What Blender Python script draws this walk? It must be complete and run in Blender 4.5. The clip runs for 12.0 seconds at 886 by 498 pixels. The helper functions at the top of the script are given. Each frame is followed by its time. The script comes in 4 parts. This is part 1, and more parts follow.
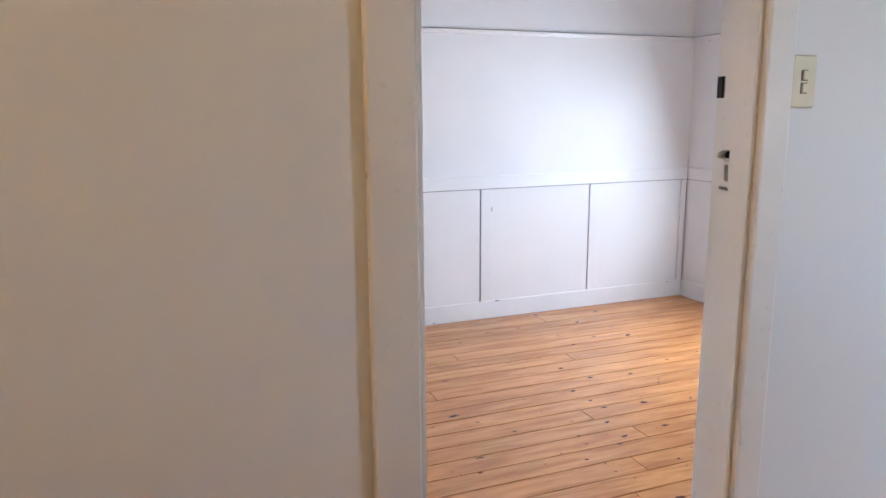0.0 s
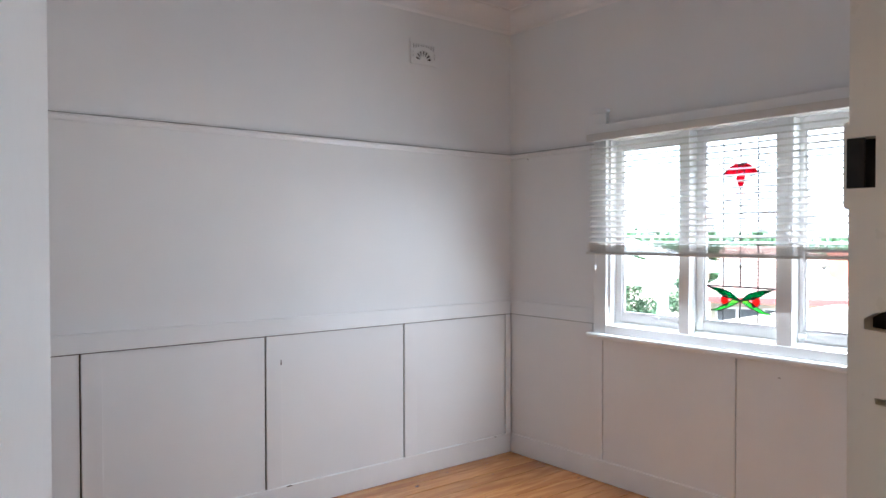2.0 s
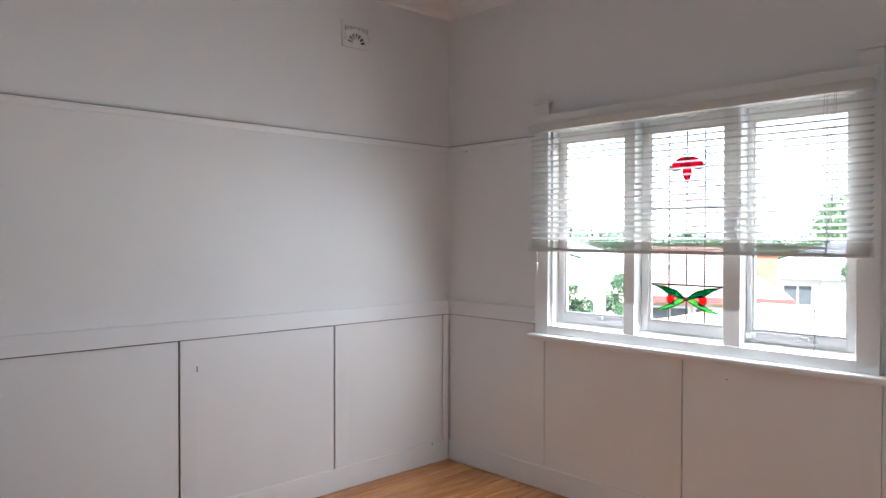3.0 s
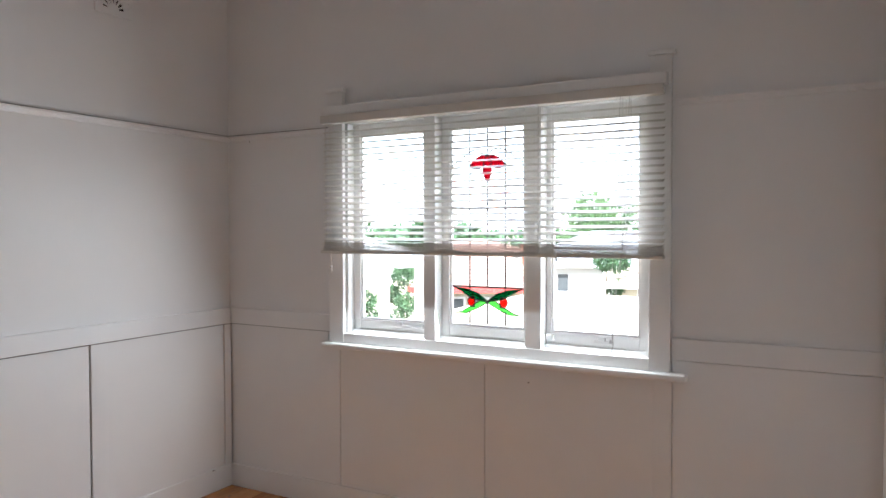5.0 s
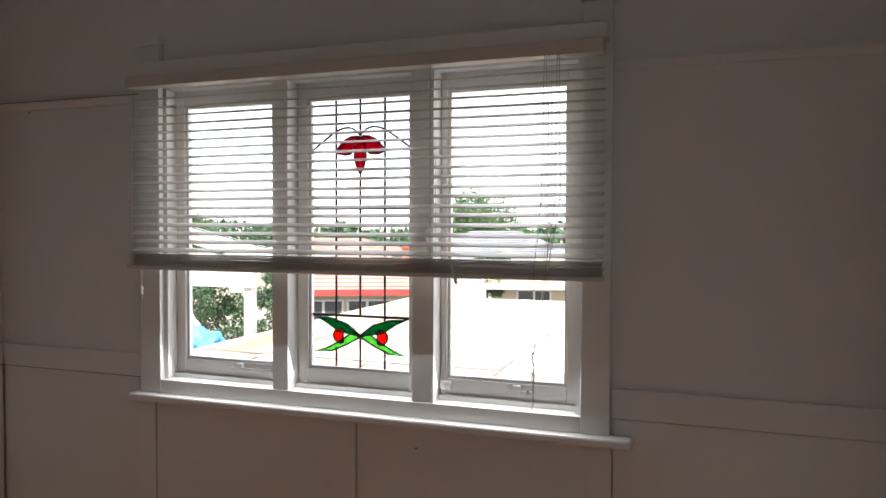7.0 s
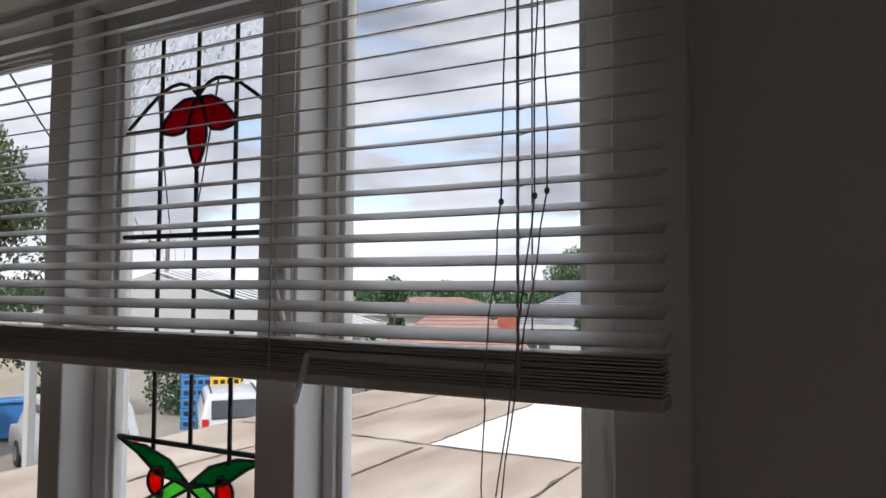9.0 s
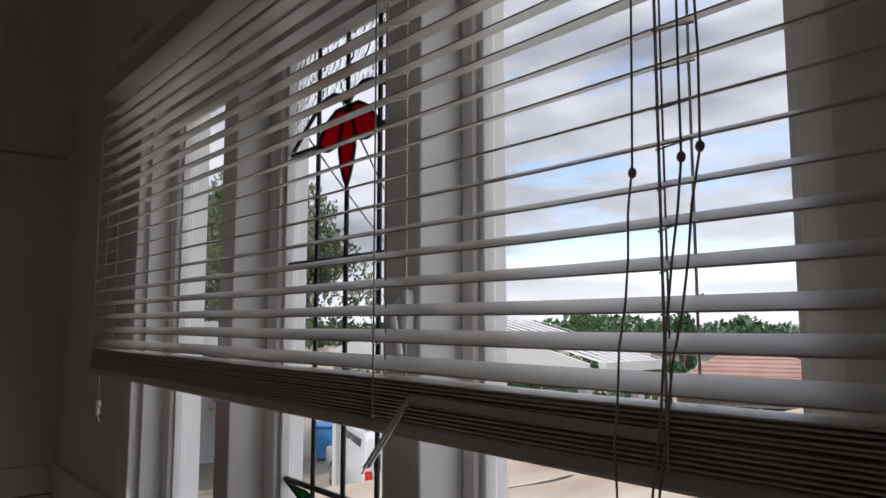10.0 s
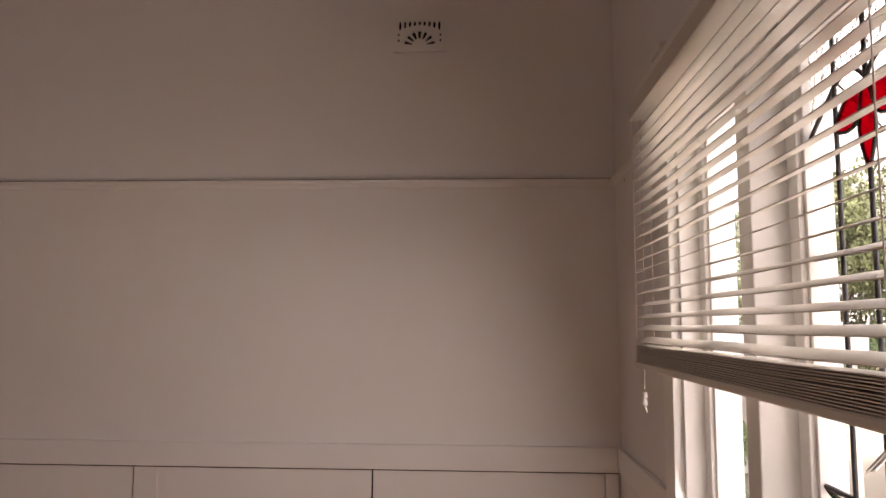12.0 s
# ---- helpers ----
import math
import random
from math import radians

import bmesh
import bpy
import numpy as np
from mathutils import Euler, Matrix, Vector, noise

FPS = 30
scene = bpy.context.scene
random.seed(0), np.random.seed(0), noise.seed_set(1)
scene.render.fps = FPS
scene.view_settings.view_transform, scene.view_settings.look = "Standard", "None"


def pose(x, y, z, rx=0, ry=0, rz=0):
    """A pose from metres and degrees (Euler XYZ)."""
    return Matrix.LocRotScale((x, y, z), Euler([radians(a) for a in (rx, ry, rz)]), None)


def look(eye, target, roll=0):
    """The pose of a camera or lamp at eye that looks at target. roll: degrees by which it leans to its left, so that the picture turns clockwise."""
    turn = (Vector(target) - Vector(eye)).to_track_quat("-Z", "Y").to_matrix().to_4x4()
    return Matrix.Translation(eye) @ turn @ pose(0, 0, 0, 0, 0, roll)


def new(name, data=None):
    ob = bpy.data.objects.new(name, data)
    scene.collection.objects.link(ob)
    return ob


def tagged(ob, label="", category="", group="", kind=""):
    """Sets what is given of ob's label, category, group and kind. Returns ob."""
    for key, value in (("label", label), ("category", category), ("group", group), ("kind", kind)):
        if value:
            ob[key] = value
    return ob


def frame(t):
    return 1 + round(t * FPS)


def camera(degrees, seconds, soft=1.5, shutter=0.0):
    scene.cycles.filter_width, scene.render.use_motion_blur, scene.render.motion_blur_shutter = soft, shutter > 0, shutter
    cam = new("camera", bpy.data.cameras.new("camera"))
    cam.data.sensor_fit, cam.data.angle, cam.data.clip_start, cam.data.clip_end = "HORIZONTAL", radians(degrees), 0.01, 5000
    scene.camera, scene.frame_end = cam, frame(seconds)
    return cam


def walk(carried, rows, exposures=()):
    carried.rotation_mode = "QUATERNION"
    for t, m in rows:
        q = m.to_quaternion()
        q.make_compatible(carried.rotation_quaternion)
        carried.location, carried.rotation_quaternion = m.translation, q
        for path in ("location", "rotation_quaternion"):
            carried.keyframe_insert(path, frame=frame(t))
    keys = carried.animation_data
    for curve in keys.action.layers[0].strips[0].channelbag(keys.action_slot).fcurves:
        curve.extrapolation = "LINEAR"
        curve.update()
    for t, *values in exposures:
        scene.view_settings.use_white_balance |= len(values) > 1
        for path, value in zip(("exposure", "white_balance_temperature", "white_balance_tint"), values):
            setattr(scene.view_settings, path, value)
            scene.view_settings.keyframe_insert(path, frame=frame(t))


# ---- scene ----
cam = camera(63.4, 12.0)

PATH = [
    (0, (-3.956, -4.668, 1.521), (-3.237, -2.841, 1.14), -0.4),
    (0.3, (-3.859, -4.506, 1.524), (-3.148, -2.675, 1.146), -0.8),
    (0.5, (-3.824, -4.339, 1.539), (-3.084, -2.514, 1.189), -0.3),
    (1, (-3.685, -4.068, 1.526), (-2.795, -2.28, 1.418), -0.0),
    (1.5, (-3.599, -3.813, 1.517), (-2.479, -2.156, 1.478), -0.1),
    (2, (-3.486, -3.611, 1.496), (-2.238, -2.049, 1.462), -0.1),
    (2.5, (-3.395, -3.461, 1.469), (-2.098, -1.939, 1.44), -0.1),
    (3, (-3.304, -3.420, 1.471), (-1.926, -1.972, 1.437), 0.1),
    (3.5, (-3.274, -3.368, 1.456), (-1.746, -2.078, 1.427), 0.1),
    (3.7, (-3.253, -3.352, 1.458), (-1.676, -2.124, 1.430), 0.2),
    (5.3, (-3.048, -3.062, 1.522), (-1.280, -2.133, 1.461), -0.1),
    (5.5, (-2.998, -2.985, 1.524), (-1.220, -2.076, 1.461), 0.0),
    (6, (-2.817, -2.798, 1.513), (-1.011, -1.941, 1.458), 0.3),
    (6.5, (-2.586, -2.771, 1.495), (-0.732, -2.02, 1.451), 0.3),
    (7, (-2.256, -2.781, 1.545), (-0.369, -2.12, 1.488), 0.2),
    (7.5, (-1.88, -2.776, 1.545), (0.013, -2.132, 1.492), 0.3),
    (7.7, (-1.723, -2.753, 1.561), (0.17, -2.109, 1.522), 0.5),
    (9.3, (-0.778, -2.675, 1.517), (0.894, -1.587, 1.665), -0.2),
    (9.5, (-0.721, -2.673, 1.521), (0.859, -1.458, 1.692), -0.5),
    (10, (-0.566, -2.665, 1.509), (0.706, -1.136, 1.714), -0.0),
    (10.5, (-0.473, -2.69, 1.515), (0.529, -0.972, 1.721), 0.0),
    (11, (-0.478, -2.714, 1.512), (0.202, -0.844, 1.717), 0.1),
    (11.5, (-0.512, -2.742, 1.508), (-0.253, -0.77, 1.722), 0.4),
    (12, (-0.518, -2.743, 1.498), (-0.623, -0.757, 1.709), 0.3),
]
EXPOSURE = [(0, 4.85, 5250, 7), (1.5, 4.3, 5450, 5), (2.5, 3.95, 5650, 6), (3.5, 3.8, 5850, 6), (5.5, 3.62, 6100, 7), (6.5, 2.95, 6500, 11), (7.5, 2.05, 6600, 11), (9.5, 0.9, 6200, 13), (10.5, 0.95, 6650, 16), (11.1, 1.4, 7300, 22), (11.6, 2.15, 7900, 26), (12.0, 2.9, 8100, 25)]
walk(cam, [(t, look(eye, target, roll)) for t, eye, target, roll in PATH], EXPOSURE)

# ---- world, sun, lamps ----
SUN_EL, SUN_AZ = radians(52), radians(200)      # the sun stands behind the house
world = bpy.data.worlds.new("world")
scene.world = world
world.use_nodes = True
wn, wl = world.node_tree.nodes, world.node_tree.links
sky = wn.new("ShaderNodeTexSky")
sky.sky_type, sky.sun_disc = "NISHITA", False
sky.sun_elevation, sky.sun_rotation = SUN_EL, radians(90) - SUN_AZ
tc = wn.new("ShaderNodeTexCoord")
mp = wn.new("ShaderNodeMapping")
mp.inputs["Scale"].default_value = (1.0, 1.0, 3.4)
mp.inputs["Location"].default_value = (0.35, 0.2, 0.55)
cl = wn.new("ShaderNodeTexNoise")
cl.inputs["Scale"].default_value, cl.inputs["Detail"].default_value, cl.inputs["Roughness"].default_value = 2.3, 7.0, 0.55
ramp = wn.new("ShaderNodeValToRGB")
ramp.color_ramp.elements[0].position, ramp.color_ramp.elements[1].position = 0.31, 0.43
shade = wn.new("ShaderNodeTexNoise")
shade.inputs["Scale"].default_value, shade.inputs["Detail"].default_value = 2.6, 6.0
tone = wn.new("ShaderNodeValToRGB")
tone.color_ramp.elements[0].position, tone.color_ramp.elements[1].position = 0.36, 0.66
tone.color_ramp.elements[0].color = (1.75, 1.85, 2.1, 1)
tone.color_ramp.elements[1].color = (4.7, 4.8, 5.0, 1)
mix = wn.new("ShaderNodeMix")
mix.data_type = "RGBA"
wl.new(tc.outputs["Generated"], mp.inputs["Vector"])
wl.new(mp.outputs["Vector"], cl.inputs["Vector"])
wl.new(mp.outputs["Vector"], shade.inputs["Vector"])
# the cloud sheet breaks up into a clear strip low over the horizon
sep, strip_up, strip_down, clear, gapped = wn.new("ShaderNodeSeparateXYZ"), wn.new("ShaderNodeMapRange"), wn.new("ShaderNodeMapRange"), wn.new("ShaderNodeMath"), wn.new("ShaderNodeMath")
wl.new(tc.outputs["Generated"], sep.inputs[0])
for node, lo, hi in ((strip_up, 0.045, 0.075), (strip_down, 0.15, 0.09)):
    node.inputs["From Min"].default_value, node.inputs["From Max"].default_value = lo, hi
    wl.new(sep.outputs["Z"], node.inputs["Value"])
clear.operation, gapped.operation = "MULTIPLY", "MULTIPLY_ADD"
wl.new(strip_up.outputs["Result"], clear.inputs[0])
wl.new(strip_down.outputs["Result"], clear.inputs[1])
wl.new(clear.outputs[0], gapped.inputs[0])
gapped.inputs[1].default_value = -0.20
wl.new(cl.outputs["Fac"], gapped.inputs[2])
wl.new(gapped.outputs[0], ramp.inputs["Fac"])
wl.new(shade.outputs["Fac"], tone.inputs["Fac"])
wl.new(ramp.outputs["Color"], mix.inputs["Factor"])
wl.new(sky.outputs["Color"], mix.inputs["A"])
wl.new(tone.outputs["Color"], mix.inputs["B"])
haze, glow = wn.new("ShaderNodeMapRange"), wn.new("ShaderNodeMix")
haze.inputs["From Min"].default_value, haze.inputs["From Max"].default_value = 0.0, 0.12
haze.inputs["To Min"].default_value, haze.inputs["To Max"].default_value = 0.85, 0.0
glow.data_type = "RGBA"
glow.inputs["B"].default_value = (5.8, 5.9, 6.1, 1)
wl.new(sep.outputs["Z"], haze.inputs["Value"])
wl.new(haze.outputs["Result"], glow.inputs["Factor"])
wl.new(mix.outputs["Result"], glow.inputs["A"])
# an overcast sky is brighter overhead than at the horizon
rise = wn.new("ShaderNodeMapRange")
rise.inputs["From Min"].default_value, rise.inputs["From Max"].default_value = 0.36, 1.0
rise.inputs["To Min"].default_value, rise.inputs["To Max"].default_value = 0.85, 2.3
lift = wn.new("ShaderNodeVectorMath")
lift.operation = "SCALE"
wl.new(sep.outputs["Z"], rise.inputs["Value"])
wl.new(glow.outputs["Result"], lift.inputs[0])
wl.new(rise.outputs["Result"], lift.inputs["Scale"])
wl.new(lift.outputs[0], wn["Background"].inputs["Color"])
wn["Background"].inputs["Strength"].default_value = 0.13

sun = new("sun", bpy.data.lights.new("sun", "SUN"))
sun.data.energy, sun.data.angle, sun.data.color = 1.8, radians(3.0), (1.0, 0.95, 0.88)
sun.matrix_world = look((0, 0, 0), (-math.cos(SUN_EL) * math.cos(SUN_AZ), -math.cos(SUN_EL) * math.sin(SUN_AZ), -math.sin(SUN_EL)))
# added window-opening lamp: boosts the sky's light slanting down into the room
sky_light = new("window_sky_boost", bpy.data.lights.new("window_sky_boost", "AREA"))
sky_light.data.shape, sky_light.data.size, sky_light.data.size_y = "RECTANGLE", 1.54, 0.38
sky_light.data.energy, sky_light.data.color = 1.5, (0.97, 0.98, 1.0)
sky_light.matrix_world = look((-0.045, -1.652, 1.185), (-0.945, -1.652, 0.84))
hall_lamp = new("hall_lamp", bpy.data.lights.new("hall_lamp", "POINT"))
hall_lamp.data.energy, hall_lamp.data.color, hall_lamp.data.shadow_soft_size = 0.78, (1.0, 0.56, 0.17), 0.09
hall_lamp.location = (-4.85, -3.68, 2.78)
# added lamp in the unseen hall opening, brightening the wall beside the door
hall_light = new("hall_sky_boost", bpy.data.lights.new("hall_sky_boost", "AREA"))
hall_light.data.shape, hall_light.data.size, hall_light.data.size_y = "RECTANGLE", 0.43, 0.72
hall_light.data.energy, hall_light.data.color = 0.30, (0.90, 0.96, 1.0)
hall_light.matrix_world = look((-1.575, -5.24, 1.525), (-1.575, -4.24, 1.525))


# ---- materials ----
def nodes_of(name):
    m = bpy.data.materials.new(name)
    m.use_nodes = True
    return m, m.node_tree.nodes, m.node_tree.links, m.node_tree.nodes["Principled BSDF"]


def noise_ramp(n, l, scale, a, b, lo=0.3, hi=0.7, detail=5.0, stretch=(1, 1, 1), coord="Object"):
    """A noise between two colours at a true-size scale."""
    c, mapping, tex, r = n.new("ShaderNodeTexCoord"), n.new("ShaderNodeMapping"), n.new("ShaderNodeTexNoise"), n.new("ShaderNodeValToRGB")
    mapping.inputs["Scale"].default_value = stretch
    tex.inputs["Scale"].default_value, tex.inputs["Detail"].default_value = scale, detail
    r.color_ramp.elements[0].position, r.color_ramp.elements[1].position = lo, hi
    r.color_ramp.elements[0].color, r.color_ramp.elements[1].color = (*a, 1), (*b, 1)
    l.new(c.outputs[coord], mapping.inputs["Vector"])
    l.new(mapping.outputs["Vector"], tex.inputs["Vector"])
    l.new(tex.outputs["Fac"], r.inputs["Fac"])
    return tex, r


def bump(n, l, bsdf, height, strength, distance):
    b = n.new("ShaderNodeBump")
    b.inputs["Strength"].default_value, b.inputs["Distance"].default_value = strength, distance
    l.new(height, b.inputs["Height"])
    l.new(b.outputs["Normal"], bsdf.inputs["Normal"])


def surface(name, a, b, scale=3.0, rough=0.6, fine=60.0, relief=0.15, depth=0.002, metal=0.0, lo=0.3, hi=0.7, stretch=(1, 1, 1), rough_var=0.08):
    """Two-scale mottled paint, stone, metal or cloth."""
    m, n, l, p = nodes_of(name)
    _, r = noise_ramp(n, l, scale, a, b, lo, hi, stretch=stretch)
    l.new(r.outputs["Color"], p.inputs["Base Color"])
    t2, _ = noise_ramp(n, l, fine, (0, 0, 0), (1, 1, 1), stretch=stretch)
    rr = n.new("ShaderNodeMapRange")
    rr.inputs["To Min"].default_value, rr.inputs["To Max"].default_value = rough - rough_var, rough + rough_var
    l.new(t2.outputs["Fac"], rr.inputs["Value"])
    l.new(rr.outputs["Result"], p.inputs["Roughness"])
    p.inputs["Metallic"].default_value = metal
    bump(n, l, p, t2.outputs["Fac"], relief, depth)
    return m


def floor_wood(name):
    """Polished pine: long grain, knots, each board its own tone."""
    m, n, l, p = nodes_of(name)
    info = n.new("ShaderNodeObjectInfo")
    c = n.new("ShaderNodeTexCoord")
    shift = n.new("ShaderNodeVectorMath")
    shift.operation = "MULTIPLY_ADD"
    comb = n.new("ShaderNodeCombineXYZ")
    for k in range(3):
        l.new(info.outputs["Random"], comb.inputs[k])
    shift.inputs[1].default_value = (17.0, 31.0, 7.0)
    l.new(comb.outputs[0], shift.inputs[0])
    l.new(c.outputs["Object"], shift.inputs[2])
    grain_map = n.new("ShaderNodeMapping")
    grain_map.inputs["Scale"].default_value = (0.9, 7.0, 1.0)
    l.new(shift.outputs[0], grain_map.inputs["Vector"])
    grain = n.new("ShaderNodeTexNoise")
    grain.inputs["Scale"].default_value, grain.inputs["Detail"].default_value, grain.inputs["Distortion"].default_value = 3.2, 6.0, 0.6
    l.new(grain_map.outputs["Vector"], grain.inputs["Vector"])
    r = n.new("ShaderNodeValToRGB")
    r.color_ramp.elements[0].position, r.color_ramp.elements[1].position = 0.33, 0.66
    r.color_ramp.elements[0].color, r.color_ramp.elements[1].color = (0.47, 0.190, 0.052, 1), (0.68, 0.325, 0.100, 1)
    l.new(grain.outputs["Fac"], r.inputs["Fac"])
    # each board lighter or darker
    tone = n.new("ShaderNodeMix")
    tone.data_type, tone.blend_type = "RGBA", "MULTIPLY"
    tone.inputs["Factor"].default_value = 1.0
    tr = n.new("ShaderNodeValToRGB")
    tr.color_ramp.elements[0].color, tr.color_ramp.elements[1].color = (0.84, 0.79, 0.74, 1), (1.06, 1.03, 1.0, 1)
    l.new(info.outputs["Random"], tr.inputs["Fac"])
    l.new(r.outputs["Color"], tone.inputs["A"])
    l.new(tr.outputs["Color"], tone.inputs["B"])
    # knots
    knot_map = n.new("ShaderNodeMapping")
    knot_map.inputs["Scale"].default_value = (1.0, 1.8, 1.0)
    wob = n.new("ShaderNodeTexNoise")
    wob.inputs["Scale"].default_value, wob.inputs["Detail"].default_value = 26.0, 3.0
    l.new(shift.outputs[0], wob.inputs["Vector"])
    bent = n.new("ShaderNodeVectorMath")
    bent.operation = "MULTIPLY_ADD"
    bent.inputs[1].default_value = (0.045, 0.03, 0.0)
    l.new(wob.outputs["Color"], bent.inputs[0])
    l.new(shift.outputs[0], bent.inputs[2])
    l.new(bent.outputs[0], knot_map.inputs["Vector"])
    vor = n.new("ShaderNodeTexVoronoi")
    vor.inputs["Scale"].default_value, vor.voronoi_dimensions = 4.2, "2D"
    l.new(knot_map.outputs["Vector"], vor.inputs["Vector"])
    kr = n.new("ShaderNodeValToRGB")
    kr.color_ramp.elements[0].position, kr.color_ramp.elements[1].position = 0.030, 0.058
    kr.color_ramp.elements[0].color, kr.color_ramp.elements[1].color = (1, 1, 1, 1), (0, 0, 0, 1)
    size, grow = n.new("ShaderNodeMath"), n.new("ShaderNodeMath")
    size.operation, grow.operation = "MULTIPLY_ADD", "MULTIPLY"
    size.inputs[1].default_value, size.inputs[2].default_value = 3.2, 0.45
    parts_of = n.new("ShaderNodeSeparateColor")
    l.new(vor.outputs["Color"], parts_of.inputs[0])
    l.new(parts_of.outputs[0], size.inputs[0])
    l.new(size.outputs[0], grow.inputs[0])
    l.new(vor.outputs["Distance"], grow.inputs[1])
    l.new(grow.outputs[0], kr.inputs["Fac"])
    km = n.new("ShaderNodeMix")
    km.data_type = "RGBA"
    km.inputs["B"].default_value = (0.10, 0.030, 0.012, 1)
    l.new(kr.outputs["Color"], km.inputs["Factor"])
    l.new(tone.outputs["Result"], km.inputs["A"])
    l.new(km.outputs["Result"], p.inputs["Base Color"])
    p.inputs["Roughness"].default_value = 0.27
    p.inputs["Coat Weight"].default_value, p.inputs["Coat Roughness"].default_value = 0.25, 0.22
    bump(n, l, p, grain.outputs["Fac"], 0.12, 0.001)
    return m


def clear_glass(name, tint=(1, 1, 1), ripple=0.0):
    """A pane: see-through, with a sheen that grows at grazing angles."""
    m, n, l, p = nodes_of(name)
    n.remove(p)
    tr, gl, lw, mx = n.new("ShaderNodeBsdfTransparent"), n.new("ShaderNodeBsdfGlossy"), n.new("ShaderNodeLayerWeight"), n.new("ShaderNodeMixShader")
    tr.inputs["Color"].default_value = (*tint, 1)
    gl.inputs["Roughness"].default_value = 0.02
    lw.inputs["Blend"].default_value = 0.5
    power, scaled = n.new("ShaderNodeMath"), n.new("ShaderNodeMath")
    power.operation, scaled.operation = "POWER", "MULTIPLY_ADD"
    power.inputs[1].default_value = 5.0
    scaled.inputs[1].default_value, scaled.inputs[2].default_value = 0.5, 0.02
    l.new(lw.outputs["Facing"], power.inputs[0])
    l.new(power.outputs[0], scaled.inputs[0])
    l.new(scaled.outputs[0], mx.inputs[0])
    l.new(tr.outputs[0], mx.inputs[1])
    l.new(gl.outputs[0], mx.inputs[2])
    l.new(mx.outputs[0], n["Material Output"].inputs["Surface"])
    return m


def stained(name, tint):
    """Coloured glass: lets tinted daylight through and scatters some of it."""
    m, n, l, p = nodes_of(name)
    n.remove(p)
    tr, tl, mx = n.new("ShaderNodeBsdfTransparent"), n.new("ShaderNodeBsdfTranslucent"), n.new("ShaderNodeMixShader")
    tex, r = noise_ramp(n, l, 30.0, [v * 0.75 for v in tint], tint)
    l.new(r.outputs["Color"], tr.inputs["Color"])
    tl.inputs["Color"].default_value = (*tint, 1)
    mx.inputs[0].default_value = 0.18
    l.new(tr.outputs[0], mx.inputs[1])
    l.new(tl.outputs[0], mx.inputs[2])
    l.new(mx.outputs[0], n["Material Output"].inputs["Surface"])
    return m


def hammered_glass(name):
    m, n, l, p = nodes_of(name)
    p.inputs["Base Color"].default_value = (0.96, 0.97, 0.98, 1)
    p.inputs["Transmission Weight"].default_value, p.inputs["IOR"].default_value, p.inputs["Roughness"].default_value = 1.0, 1.18, 0.12
    v = n.new("ShaderNodeTexVoronoi")
    v.inputs["Scale"].default_value = 60.0
    c = n.new("ShaderNodeTexCoord")
    l.new(c.outputs["Object"], v.inputs["Vector"])
    bump(n, l, p, v.outputs["Distance"], 0.9, 0.006)
    return m


WALL = surface("wall_paint", (0.80, 0.80, 0.80), (0.85, 0.85, 0.845), 1.3, 0.72, 130.0, 0.10, 0.0012)
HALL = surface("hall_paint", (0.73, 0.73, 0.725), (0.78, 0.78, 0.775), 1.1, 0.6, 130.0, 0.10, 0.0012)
TRIM = surface("trim_gloss", (0.80, 0.80, 0.80), (0.85, 0.85, 0.847), 2.5, 0.32, 45.0, 0.12, 0.0012)
FRAME = surface("frame_gloss", (0.80, 0.795, 0.775), (0.86, 0.855, 0.84), 5.0, 0.33, 60.0, 0.12, 0.001)
JAMB = surface("jamb_gloss", (0.74, 0.71, 0.66), (0.80, 0.77, 0.73), 3.0, 0.3, 40.0, 0.14, 0.0012)
CEIL = surface("ceiling_paint", (0.86, 0.84, 0.83), (0.90, 0.885, 0.875), 1.0, 0.75, 110.0, 0.08, 0.001)
SLAT = surface("slat_vinyl", (0.62, 0.60, 0.555), (0.70, 0.68, 0.63), 5.0, 0.38, 90.0, 0.10, 0.0006, stretch=(1, 0.15, 1))
CORD = surface("cord", (0.38, 0.36, 0.34), (0.55, 0.53, 0.50), 60.0, 0.8, 900.0, 0.4, 0.0006)
WHITE_CORD = surface("white_cord", (0.68, 0.66, 0.62), (0.78, 0.76, 0.72), 60.0, 0.7, 900.0, 0.4, 0.0006)
CREAM = surface("cream_plastic", (0.66, 0.60, 0.43), (0.74, 0.68, 0.50), 9.0, 0.35, 120.0, 0.05, 0.0005)
STEEL = surface("worn_steel", (0.40, 0.40, 0.40), (0.62, 0.62, 0.61), 25.0, 0.35, 150.0, 0.2, 0.0006, metal=0.9)
CATCH = surface("painted_catch", (0.72, 0.72, 0.71), (0.80, 0.80, 0.79), 20.0, 0.35, 90.0, 0.15, 0.0008)
# near-black colour that paints the shade inside holes and slots
RECESS_SHADE = surface("recess_shade", (0.006, 0.006, 0.008), (0.016, 0.015, 0.016), 30.0, 0.8, 90.0, 0.2, 0.001)
CHIP = surface("bare_chip", (0.07, 0.05, 0.04), (0.14, 0.11, 0.09), 60.0, 0.8, 200.0, 0.3, 0.001)
LEAD = surface("lead_came", (0.035, 0.037, 0.04), (0.075, 0.078, 0.08), 40.0, 0.5, 200.0, 0.3, 0.0008, metal=0.5)
WOOD = floor_wood("pine_floor")
# dark gaps of the floor, and the shade painted into the wall joints
GAP_AND_SHADE = surface("floor_gap_and_joint_shade", (0.02, 0.012, 0.008), (0.045, 0.028, 0.018), 12.0, 0.9, 80.0, 0.3, 0.002)
GLASS = clear_glass("window_glass")
HAMMER = hammered_glass("hammered_glass")
